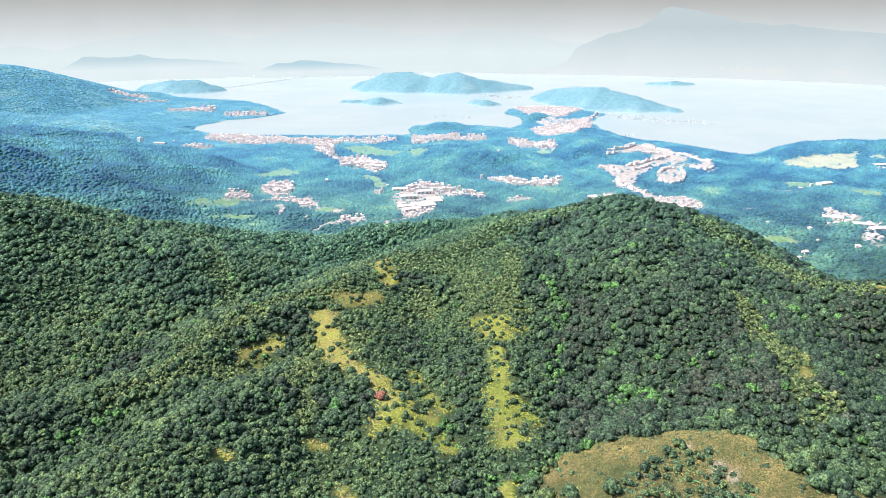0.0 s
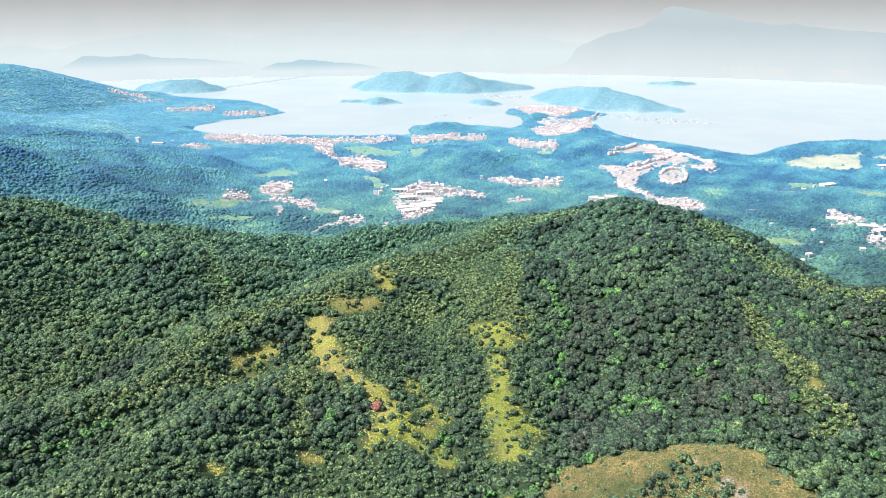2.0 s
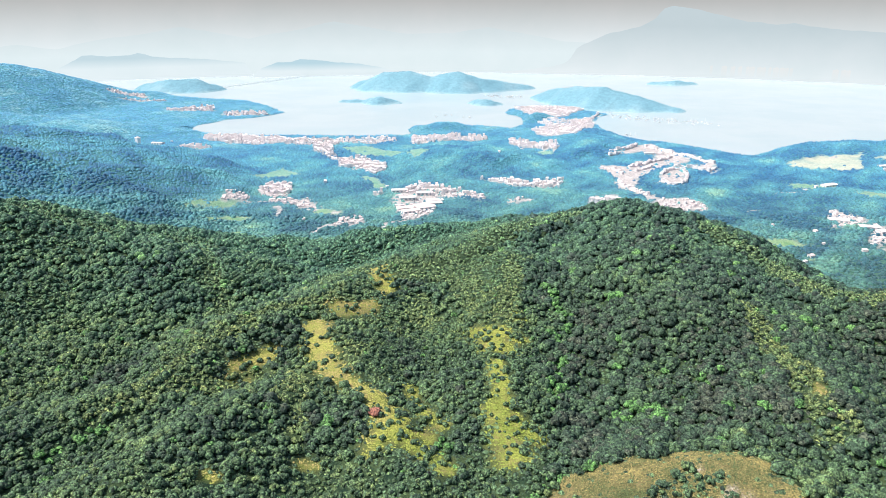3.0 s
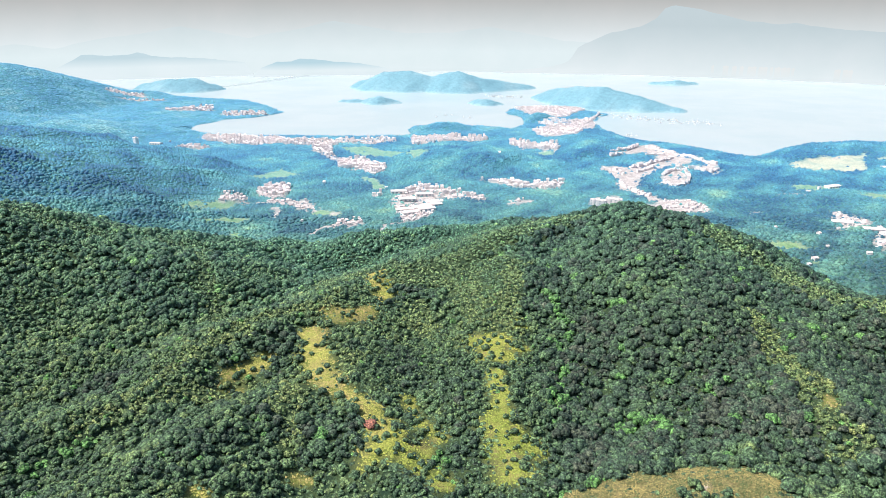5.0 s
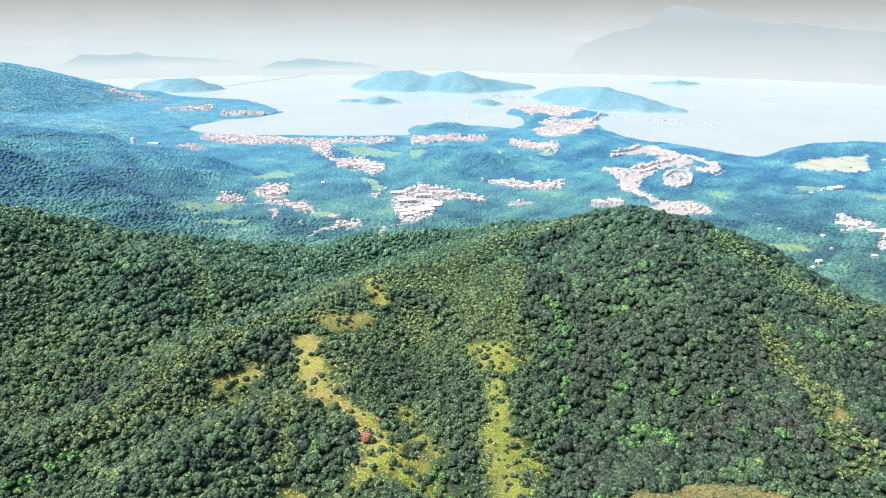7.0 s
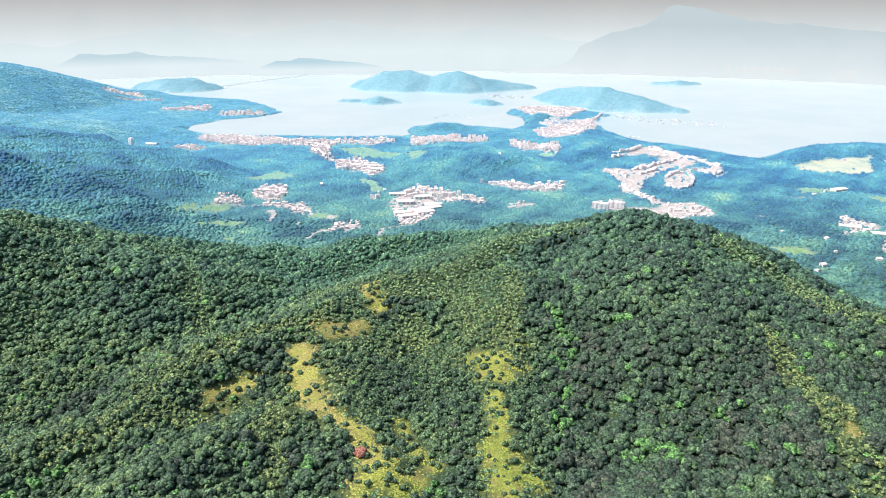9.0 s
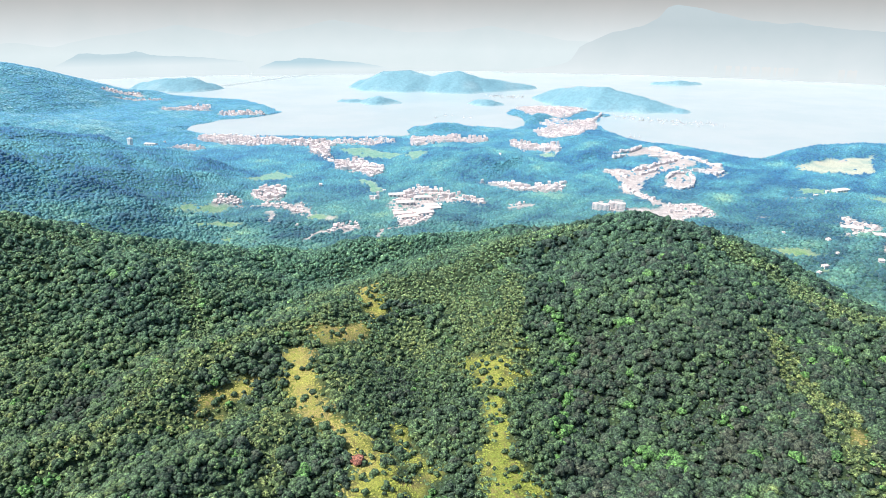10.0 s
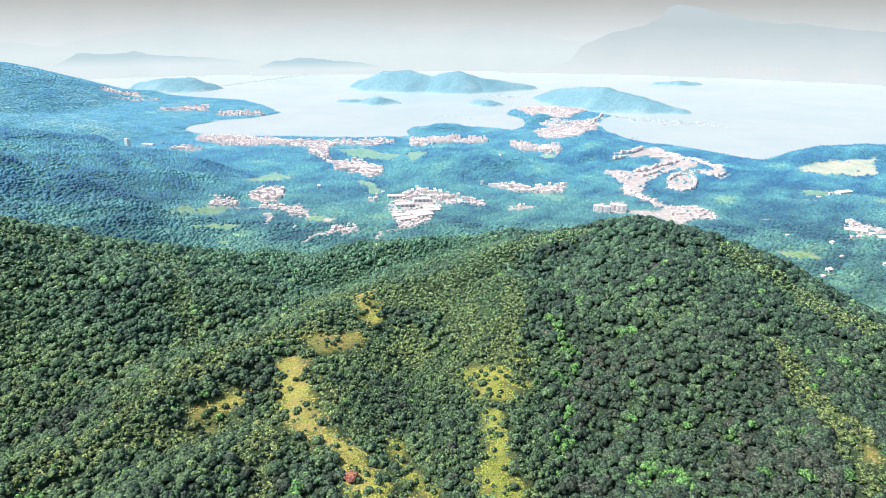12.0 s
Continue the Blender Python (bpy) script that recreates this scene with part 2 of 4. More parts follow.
def make_ground():
    m, n, l, out = material("hillside_soil_and_grass")
    fine, broad, mid = noise_at(n, l, 1.0, 5.0, 0.75), noise_at(n, l, 0.02, 4.0), noise_at(n, l, 0.10, 6.0, 0.7)
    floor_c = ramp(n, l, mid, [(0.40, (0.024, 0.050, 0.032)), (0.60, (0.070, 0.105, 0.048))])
    # blue in the low, foot and meadow colours is painted distance haze
    hazy_low_c = ramp(n, l, mid, [(0.40, (0.065, 0.235, 0.320)), (0.60, (0.135, 0.355, 0.380))])
    grass_c = ramp(n, l, mid, [(0.38, (0.22, 0.27, 0.06)), (0.5, (0.32, 0.33, 0.085)), (0.64, (0.36, 0.295, 0.12))])
    dry_c = ramp(n, l, mid, [(0.38, (0.085, 0.105, 0.045)), (0.50, (0.16, 0.145, 0.065)), (0.62, (0.25, 0.20, 0.10))])
    pale_c = ramp(n, l, mid, [(0.38, (0.42, 0.38, 0.375)), (0.62, (0.62, 0.565, 0.555))])
    fresh_c = ramp(n, l, mid, [(0.40, (0.17, 0.31, 0.13)), (0.60, (0.27, 0.40, 0.17))])
    hazy_meadow_c = ramp(n, l, mid, [(0.40, (0.17, 0.36, 0.31)), (0.60, (0.29, 0.46, 0.36))])
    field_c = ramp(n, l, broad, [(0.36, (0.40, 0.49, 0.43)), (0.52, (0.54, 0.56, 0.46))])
    hazy_foot_c = ramp(n, l, mid, [(0.40, (0.045, 0.120, 0.105)), (0.60, (0.090, 0.190, 0.140))])
    c = mix(n, l, attribute(n, "lowland"), floor_c, mix(n, l, attribute(n, "outer"), hazy_foot_c, hazy_low_c))
    bare_c = ramp(n, l, fine, [(0.40, (0.38, 0.31, 0.25)), (0.60, (0.62, 0.54, 0.47))])
    for name, col in (("grass", grass_c), ("dry", dry_c), ("bare", bare_c), ("field", field_c), ("meadow", mix(n, l, attribute(n, "outer"), fresh_c, hazy_meadow_c)), ("paved", pale_c)):
        c = mix(n, l, attribute(n, name), c, col)
    grain = ramp(n, l, fine, [(0.38, (0.60, 0.60, 0.60)), (0.62, (1.45, 1.45, 1.42))])
    b = node(n, "ShaderNodeBsdfPrincipled", Roughness=0.9)
    b.inputs["Specular IOR Level"].default_value = 0.1
    l.new(mix(n, l, 0.9, c, grain, "MULTIPLY"), b.inputs["Base Color"])
    l.new(bumped(n, l, fine, 1.0, 1.0), b.inputs["Normal"])
    l.new(b.outputs["BSDF"], out.inputs["Surface"])
    return m


def make_water():
    m, n, l, out = material("bay_water")
    broad = noise_at(n, l, 0.003, 4.0)
    ripples = noise_at(n, l, 0.12, 4.0)
    b = node(n, "ShaderNodeBsdfPrincipled", Roughness=0.22, IOR=1.33)
    # pale base colour stands in for sky glare on the water
    l.new(ramp(n, l, broad, [(0.4, (0.46, 0.55, 0.58)), (0.6, (0.50, 0.57, 0.595))]), b.inputs["Base Color"])
    l.new(bumped(n, l, ripples, 0.15, 0.4), b.inputs["Normal"])
    l.new(b.outputs["BSDF"], out.inputs["Surface"])
    return m


ground_material, water_material = make_ground(), make_water()
# haze blue is mixed into the islands' leaf colour
hazy_island_woods = foliage("hazy_island_woods", [(0.0, (0.160, 0.335, 0.415)), (0.5, (0.190, 0.370, 0.450)), (1.0, (0.32, 0.47, 0.52))], leaf=0.06, contrast=0.08, sheen=0.1, bump=0.25)

# ---- building helpers
def link_mesh(name, verts, faces, mat, smooth=False, parent=None):
    me = bpy.data.meshes.new(name)
    me.from_pydata([tuple(v) for v in verts], [], faces)
    me.materials.append(mat)
    if smooth:
        me.polygons.foreach_set("use_smooth", np.ones(len(me.polygons), bool))
    ob = new(name, me)
    ob.parent = parent
    return ob


def array_mesh(name, verts, tris, mat, values=None, smooth=True):
    """A mesh from arrays of vertices and triangles, with named values for each vertex."""
    me = bpy.data.meshes.new(name)
    me.vertices.add(len(verts)), me.loops.add(tris.size), me.polygons.add(len(tris))
    me.vertices.foreach_set("co", np.ascontiguousarray(verts, np.float32).ravel())
    me.loops.foreach_set("vertex_index", np.ascontiguousarray(tris, np.int32).ravel())
    me.polygons.foreach_set("loop_start", np.arange(0, tris.size, tris.shape[1], dtype=np.int32))
    me.polygons.foreach_set("use_smooth", np.full(len(tris), smooth))
    me.materials.append(mat)
    me.update(calc_edges=True)
    for key, v in (values or {}).items():
        me.attributes.new(key, "FLOAT", "POINT").data.foreach_set("value", np.ascontiguousarray(v, np.float32))
    return me


def part(name, bm, mat, parent, label=""):
    me = bpy.data.meshes.new(name)
    bm.to_mesh(me)
    bm.free()
    me.materials.append(mat)
    ob = new(name, me)
    ob.parent = parent
    return tagged(ob, label)


def add_box(bm, size, at=(0, 0, 0), turn=0.0, top=1.0):
    """A box standing on its base at the given place; top: how much its upper face narrows."""
    r = bmesh.ops.create_cube(bm, size=1.0, matrix=Matrix.Translation((0, 0, 0.5)))
    for v in r["verts"]:
        if v.co.z > 0.5:
            v.co.x, v.co.y = v.co.x * top, v.co.y * top
        v.co = Matrix.Rotation(turn, 3, "Z") @ Vector((v.co.x * size[0], v.co.y * size[1], v.co.z * size[2])) + Vector(at)
    return bm


def boxes(*specs):
    bm = bmesh.new()
    for s in specs:
        add_box(bm, *s)
    return bm


def line_distance(x, y, line):
    best = np.full(np.shape(x), 1e9)
    for (ax, ay), (bx, by) in zip(line, line[1:]):
        dx, dy = bx - ax, by - ay
        k = np.clip(((x - ax) * dx + (y - ay) * dy) / (dx * dx + dy * dy), 0, 1)
        best = np.minimum(best, np.hypot(x - ax - k * dx, y - ay - k * dy))
    return best


def near_line(x, y, line, half, edge, seed=1.0):
    """1 inside a strip of that half width along a line, with a ragged edge."""
    d = line_distance(x, y, line) + half * 0.55 * waves(x, y, half * 1.1, seed) + half * 0.25 * waves(x, y, half * 0.4, seed + 2)
    return np.clip((half - d) / edge + 0.5, 0, 1)


# ---- the plan: grass strips, bare knoll, fields and built-up ground
GRASS = [
    (10.3, [(-99, 531), (-90, 496), (-81, 464)]), (6.7, [(-77, 458), (-59, 447), (-45, 431), (-36, 415)]), (7.0, [(-36, 415), (-32, 397), (-40, 388)]), (5.9, [(-31, 394), (-16, 388), (-6, 380), (2, 369)]),
    (4.1, [(-21, 456), (-17, 432), (-6, 418), (2, 413)]), (5.8, [(-31, 418), (-23, 403), (-9, 401)]), (8.6, [(-88, 566), (-72, 568), (-62, 582)]), (6.9, [(-62, 652), (-57, 627)]),
    (8.0, [(-55, 623), (-49, 614)]), (8.3, [(29, 519), (47, 507)]), (8.1, [(38, 498), (46, 487)]), (5.5, [(40, 464), (42, 431)]),
    (8.3, [(39, 416), (40, 404), (43, 391)]), (6.2, [(48, 405), (60, 395)]), (6.8, [(42, 380), (48, 374)]), (4.1, [(54, 503), (62, 502)]),
    (3.6, [(62, 537), (64, 530)]), (5.4, [(-153, 488), (-142, 498), (-130, 506)]), (2.8, [(-156, 476), (-143, 476)]),
]
GRASS += [
    (2.7, [(243, 414), (236, 400)]), (2.8, [(-62, 344), (-54, 335)]), (2.7, [(-131, 347), (-127, 348)]),
    (4.0, [(38, 341), (39, 330)]), (2.8, [(-86, 380), (-76, 379)]), (8.8, [(378, 548), (392, 526)]),
]
OLIVE = [
    (7.5, [(244, 417), (231, 387), (239, 373), (226, 362)]),
    (17.7, [(-52, 633), (-13, 651), (27, 679), (59, 707), (111, 746), (141, 738)]), (7.3, [(-92, 577), (-119, 563), (-143, 543), (-166, 518), (-183, 497), (-200, 474), (-212, 452)]), (10.7, [(-64, 491), (-92, 451), (-105, 431)]), (14.6, [(267, 691), (291, 659), (308, 633), (322, 598), (334, 577), (372, 540)]),
    (15.2, [(-429, 715), (-386, 718), (-358, 730), (-303, 741), (-265, 767)]), (9.8, [(251, 533), (238, 484), (235, 418), (229, 385)]), (8.5, [(-260, 740), (-228, 664), (-217, 640), (-198, 613)]), (10.2, [(67, 634), (53, 544), (44, 519)]),
    (13.2, [(10, 631), (33, 576)]), (11.1, [(-26, 595), (-10, 567)]), (10.0, [(-189, 454), (-163, 462), (-133, 480)]), (17.4, [(-109, 678), (-83, 664)]),
    (6.3, [(-225, 415), (-211, 428), (-189, 454)]), (7.8, [(-93, 419), (-91, 395)]),
]
LUSH = [
    (5.7, [(87, 515), (92, 495), (85, 463), (71, 423)]), (6.5, [(125, 425), (136, 422), (140, 410)]), (4.9, [(141, 550), (144, 546)]), (4.8, [(117, 609), (119, 602)]),
    (3.7, [(-2, 401), (6, 376)]), (3.2, [(60, 355), (74, 355)]), (4.3, [(29, 344), (49, 346)]), (3.9, [(-244, 380), (-227, 399), (-217, 407)]),
    (3.4, [(178, 438), (180, 432)]), (5.1, [(288, 528), (288, 508)]), (4.3, [(91, 591), (106, 527)]),
]
HOLLOWS = [
    (13, [(-112, 530), (-135, 515), (-160, 505)]), (14, [(-38, 612), (-20, 610), (0, 622)]), (24, [(-300, 680), (-262, 655), (-240, 620)]), (15, [(-125, 445), (-100, 415), (-75, 400)]),
    (12, [(-45, 540), (-30, 520), (-28, 495)]), (14, [(10, 470), (12, 430), (15, 400)]), (20, [(-190, 560), (-215, 540), (-250, 500)]),
]
KNOLL = [
    (22.5, [(87, 333), (126, 339), (156, 325.5), (177, 304.5), (183, 277.5)]), (12, [(225, 294), (247.5, 282)]), (19.5, [(90, 307.5), (142.5, 292.5), (172.5, 277.5)]),
]
BARE = [(2.6, [(151, 319), (154, 316)]), (2.2, [(155, 313), (157, 309)]), (1.6, [(148, 323), (151, 320)]), (1.8, [(105, 347), (110, 345)]), (1.6, [(148, 299), (153, 297)]), (1.2, [(138, 336), (142, 334)])]
SHRUBS_ON_KNOLL = [
    (10, [(120, 322), (136, 326), (146, 317)]), (8, [(104, 318), (120, 306), (140, 302)]), (6, [(150, 305), (158, 298)]),
]
# houses to a thousand square metres, and the outline of each built-up place
TOWN_COAST = [
    (5, [(-790, 2305), (-730, 2354), (-479, 2245), (-326, 2196), (-316, 2120), (-424, 2144), (-673, 2162), (-753, 2205)]),
    (5, [(-402, 2170), (-340, 2145), (-315, 2001), (-275, 1891), (-334, 1967), (-384, 2052)]),
    (6, [(-291, 1924), (-228, 1950), (-181, 1874), (-144, 1808), (-150, 1773), (-176, 1738), (-212, 1806), (-272, 1815)]),
    (2, [(-337, 2271), (-154, 2280), (-147, 2179), (-318, 2138)]),
    (4, [(-109, 2321), (142, 2290), (139, 2229), (-23, 2179), (-96, 2153)]),
    (3, [(-812, 2111), (-757, 2153), (-665, 2053), (-724, 2052)]),
]
VILLAGES = [
    (8, [(-467, 1438), (-473, 1499), (-451, 1523), (-429, 1511), (-424, 1469)]),
    (8, [(-419, 1553), (-416, 1636), (-366, 1653), (-343, 1561), (-350, 1518), (-395, 1518)]),
    (4, [(-386, 1509), (-289, 1493), (-260, 1441), (-310, 1441), (-344, 1459), (-375, 1476)]),
    (2, [(-354, 1435), (-339, 1435), (-329, 1391), (-337, 1374)]),
    (7, [(-222, 1313), (-202, 1357), (-164, 1374), (-155, 1339), (-181, 1322)]),
    (3, [(-119, 1544), (-52, 1653), (22, 1586), (98, 1535), (96, 1501), (-4, 1525)]),
    (1, [(-121, 1509), (-81, 1561), (-4, 1517), (-47, 1490), (-102, 1475)]),
    (5, [(-101, 1465), (-53, 1482), (-14, 1500), (-17, 1400), (-49, 1364), (-80, 1356)]),
    (5, [(-160, 1568), (-136, 1570), (-135, 1527), (-152, 1519)]),
]
EAST_SIDE = [
    (5, [(83, 1696), (176, 1680), (201, 1654), (246, 1687), (295, 1687), (279, 1627), (234, 1595), (158, 1628)]),
    (2, [(141, 1509), (187, 1526), (201, 1492), (145, 1483)]),
    (1, [(339, 1527), (392, 1528), (382, 1484), (323, 1476)]),
    (2, [(475, 1501), (501, 1518), (549, 1493), (574, 1458), (550, 1408), (480, 1415)]),
    (2, [(733, 1289), (765, 1314), (799, 1415), (829, 1450), (828, 1398), (848, 1349), (831, 1323), (772, 1298)]),
    (2, [(753, 1190), (837, 1314), (863, 1307), (749, 1121)]),
    (5, [(210, 2222), (269, 2187), (338, 2117), (332, 1989), (283, 2020), (204, 2145)]),
]
NORTH_SHORE = [
    (4, [(305, 2440), (445, 2551), (591, 2761), (544, 2533), (410, 2140), (320, 2233)]),
    (3, [(276, 3090), (507, 3234), (638, 3048), (475, 2729), (359, 2687)]),
    (2, [(-1430, 3078), (-1270, 3231), (-1243, 3170), (-1400, 3090)]),
    (2, [(-1522, 3182), (-1398, 3300), (-1346, 3246), (-1456, 3144)]),
    (3, [(-1151, 2917), (-962, 2984), (-930, 2864), (-1093, 2825)]),
    (3, [(-879, 2823), (-719, 2864), (-696, 2802), (-845, 2745)]),
]
ESTATE = [
    (0, [(606, 2161), (648, 2191), (675, 2086), (685, 2016), (691, 1919), (659, 1870), (607, 1845), (569, 1814), (529, 1771), (490, 1706), (451, 1609), (467, 1534), (466, 1500), (452, 1502), (433, 1566), (408, 1592), (418, 1669), (441, 1725), (433, 1781), (401, 1797), (410, 1819), (450, 1853), (491, 1844), (537, 1908), (581, 1928), (613, 2012), (587, 2033), (509, 1978), (459, 1934), (463, 1970), (519, 2023)]),
    (0, [(547, 1742), (580, 1802), (622, 1822), (621, 1748), (591, 1667), (547, 1633), (526, 1670)]),
    (0, [(685, 2016), (710, 1954), (740, 1889), (721, 1815), (688, 1757), (682, 1808), (640, 1833), (676, 1877), (699, 1857), (712, 1874), (691, 1919)]),
    (0, [(471, 1487), (494, 1523), (547, 1502), (568, 1455), (557, 1419), (543, 1456), (497, 1405), (464, 1370), (458, 1377), (449, 1412), (423, 1438), (307, 1460), (318, 1483), (408, 1472), (457, 1478)]),
]
# fields, and pale bare ground on the low hills
FIELDS_WEST = [
    (0, [(-309, 2095), (-230, 2128), (-36, 1934), (-66, 1888), (-148, 1951), (-230, 1968)]),
    (0, [(-474, 1691), (-421, 1813), (-353, 1730), (-399, 1713)]),
    (0, [(-204, 1729), (-174, 1721), (-134, 1611), (-154, 1593)]),
    (0, [(-475, 1294), (-435, 1358), (-373, 1357), (-428, 1332)]),
    (0, [(-498, 1380), (-473, 1430), (-417, 1459), (-450, 1410)]),
    (0, [(-397, 1255), (-391, 1280), (-370, 1272), (-374, 1238)]),
    (0, [(-284, 1448), (-216, 1416), (-205, 1382), (-255, 1399)]),
    (0, [(-524, 1375), (-506, 1408), (-467, 1430), (-515, 1365)]),
]
FIELDS_EAST = [
    (0, [(932, 1883), (974, 1901), (1067, 1960), (1188, 1978), (1093, 1798), (963, 1813), (927, 1848)]),
    (0, [(1190, 1951), (1245, 1943), (1230, 1916)]),
    (0, [(938, 1561), (981, 1585), (1005, 1544), (995, 1526), (950, 1543)]),
    (0, [(574, 1222), (638, 1221), (653, 1203), (600, 1185)]),
    (0, [(829, 1653), (888, 1637), (873, 1610), (818, 1602)]),
    (0, [(888, 1636), (961, 1669), (918, 1603), (882, 1610)]),
    (0, [(610, 1120), (636, 1138), (622, 1107)]),
    (0, [(258, 2019), (327, 1988), (284, 1968)]),
]
PALE_HILL = [(0, [(-1300, 2200), (-1330, 2330), (-1200, 2350), (-1030, 2338), (-1035, 2204), (-1133, 2191)])]
BUILT = TOWN_COAST + VILLAGES + EAST_SIDE + NORTH_SHORE + ESTATE
FIELDS = FIELDS_WEST + FIELDS_EAST
MEADOWS = FIELDS_WEST + FIELDS_EAST[2:]
ROADS = [
    (4, [(1071, 1969), (1103, 1909), (1095, 1798)]), (4, [(-247, 1271), (-235, 1313), (-223, 1322)]), (3.5, [(-320, 1434), (-265, 1424), (-215, 1407)]),
    (4.5, [(634, 1440), (657, 1424)]), (6, [(772, 1561), (809, 1561)]), (9, [(430, 1800), (452, 1665), (440, 1600), (480, 1500)]), (4, [(-467, 1440), (-380, 1490)]),
    (4, [(-60, 1365), (-110, 1330), (-115, 1280)]), (8, [(540, 2020), (640, 2060), (720, 1960)]), (5, [(590, 2740), (640, 2850)]),
]


def outline_cover(x, y, places, edge=7.0, seed=1.0):
    """1 inside any of the outlined places, with ragged edges."""
    total = np.zeros(np.shape(x))
    wander = edge * (0.8 * waves(x, y, 17, seed) + 0.6 * waves(x, y, 7, seed + 1))
    for _, line in places:
        xs, ys = [p[0] for p in line], [p[1] for p in line]
        i = np.flatnonzero((x > min(xs) - 40) & (x < max(xs) + 40) & (y > min(ys) - 40) & (y < max(ys) + 40))
        if i.size:
            total[i] = np.maximum(total[i], np.clip((inside_by(x[i], y[i], line) + wander[i]) / edge + 0.5, 0, 1))
    return total


def cover(x, y, strips, seed=1.0, edge=0.35):
    total = np.zeros(np.shape(x))
    for i, (half, line) in enumerate(strips):
        total = np.maximum(total, near_line(x, y, line, half, half * edge, seed + i))
    return total


# ---- ground: one sheet to the horizon, and the sea
def spaced(*runs):
    return np.concatenate([np.arange(a, b, s) for a, b, s in runs])


gx = spaced((-5200, -2600, 130), (-2600, -540, 20), (-540, 450, 6), (450, 1500, 20), (1500, 5201, 120))
gy = spaced((-5200, -300, 150), (-300, 240, 30), (240, 840, 6), (840, 1350, 10), (1350, 3300, 19), (3300, 4400, 60))
GX, GY = np.meshgrid(gx, gy)
px, py = GX.ravel(), GY.ravel()
pz = ground(px, py)
rows_n, cols_n = GX.shape
quad = (np.arange(rows_n - 1)[:, None] * cols_n + np.arange(cols_n - 1)).ravel()
quads = np.stack([quad, quad + 1, quad + cols_n + 1, quad + cols_n], 1)
# lowland and outer grow with distance and bring in the haze colours
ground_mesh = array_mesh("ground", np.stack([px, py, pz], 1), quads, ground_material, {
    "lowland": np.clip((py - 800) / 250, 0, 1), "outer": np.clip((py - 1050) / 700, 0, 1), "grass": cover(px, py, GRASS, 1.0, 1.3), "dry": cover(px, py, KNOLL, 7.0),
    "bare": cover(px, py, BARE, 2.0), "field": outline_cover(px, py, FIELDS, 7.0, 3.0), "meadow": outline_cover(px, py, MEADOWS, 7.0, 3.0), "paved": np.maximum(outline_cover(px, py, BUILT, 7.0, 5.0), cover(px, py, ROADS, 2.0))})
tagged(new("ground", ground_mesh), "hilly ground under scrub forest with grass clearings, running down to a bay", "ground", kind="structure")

wx, wy = spaced((-5200, 5201, 400)), spaced((1800, 4950, 157))
WX, WY = np.meshgrid(wx, wy)
wq = (np.arange(len(wy) - 1)[:, None] * len(wx) + np.arange(len(wx) - 1)).ravel()
water_mesh = array_mesh("water", np.stack([WX.ravel(), WY.ravel(), np.zeros(WX.size)], 1), np.stack([wq, wq + 1, wq + len(wx) + 1, wq + len(wx)], 1), water_material)
tagged(new("water", water_mesh), "pale hazy water of a wide sheltered bay", "water", kind="structure")


# ---- islands and the far distance in the haze
def island(crest):
    slope, rounding, line = crest
    xs, ys = [p[0] for p in line], [p[1] for p in line]
    reach = max(p[2] for p in line) / slope + rounding
    ix, iy = np.linspace(min(xs) - reach, max(xs) + reach, 150), np.linspace(min(ys) - reach, max(ys) + reach, 70)
    X, Y = np.meshgrid(ix, iy)
    x, y = X.ravel(), Y.ravel()
    z = crest_height(x, y, [crest], 3.0) + 3.5 * waves(x, y, 39, 2.0) + 3.0 * waves(x, y, 9, 1.0) * waves(x, y, 14, 5.0)
    q = (np.arange(69)[:, None] * 150 + np.arange(149)).ravel()
    q = np.stack([q, q + 1, q + 151, q + 150], 1)
    q = q[z[q].max(1) > -1.0]
    # paler towards the waterline, where more haze is painted in
    ob = new("island", array_mesh("island", np.stack([x, y, z], 1), q, hazy_island_woods, {"tint": np.clip(0.45 + 0.3 * waves(x, y, 60, 4.0) + 0.6 * np.clip(1 - z / 9, 0, 1), 0, 1)}))
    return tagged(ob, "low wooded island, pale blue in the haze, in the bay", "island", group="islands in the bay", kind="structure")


for crest in ISLANDS:
    island(crest)


def far_range(name, label, foot, crest_at, line, low, high, seed, rough=1.0, mist=(0, 400)):
    """A glowing hazy range of hills, by bearing and height fitted to the camera's view: foot and crest lie at these
    distances from the camera's start.
    """
    bearing = np.linspace(line[0][0], line[-1][0], 200)
    crest = np.interp(bearing, [p[0] for p in line], [p[1] for p in line])
    u, flat = bearing * 80, bearing * 0
    crest = np.maximum(crest + rough * (6 * waves(u, flat, 130, seed) + 4 * waves(u, flat, 47, seed + 1) + 1.6 * waves(u, flat, 15, seed + 2)) * np.clip(crest / 60, 0, 1), 0.5)
    rings = []
    for k in np.linspace(0, 1, 9):
        far = foot + (crest_at - foot) * k + 15 * waves(u, flat + 90 * k, 160, seed) * (1 - k)
        rings.append(np.stack([far * np.sin(np.radians(bearing)), far * np.cos(np.radians(bearing)), crest * k ** 0.8 - 0.5 * (1 - k)], 1))
    rings.append(rings[-1] * (1.005, 1.005, 0) - (0, 0, 1))
    v = np.concatenate(rings)
    q = (np.arange(len(rings) - 1)[:, None] * 200 + np.arange(199)).ravel()
    # the hills glow in haze colours, fading to the water's tone at the foot
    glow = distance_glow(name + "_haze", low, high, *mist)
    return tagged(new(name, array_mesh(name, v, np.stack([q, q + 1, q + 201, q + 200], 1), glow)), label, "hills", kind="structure")


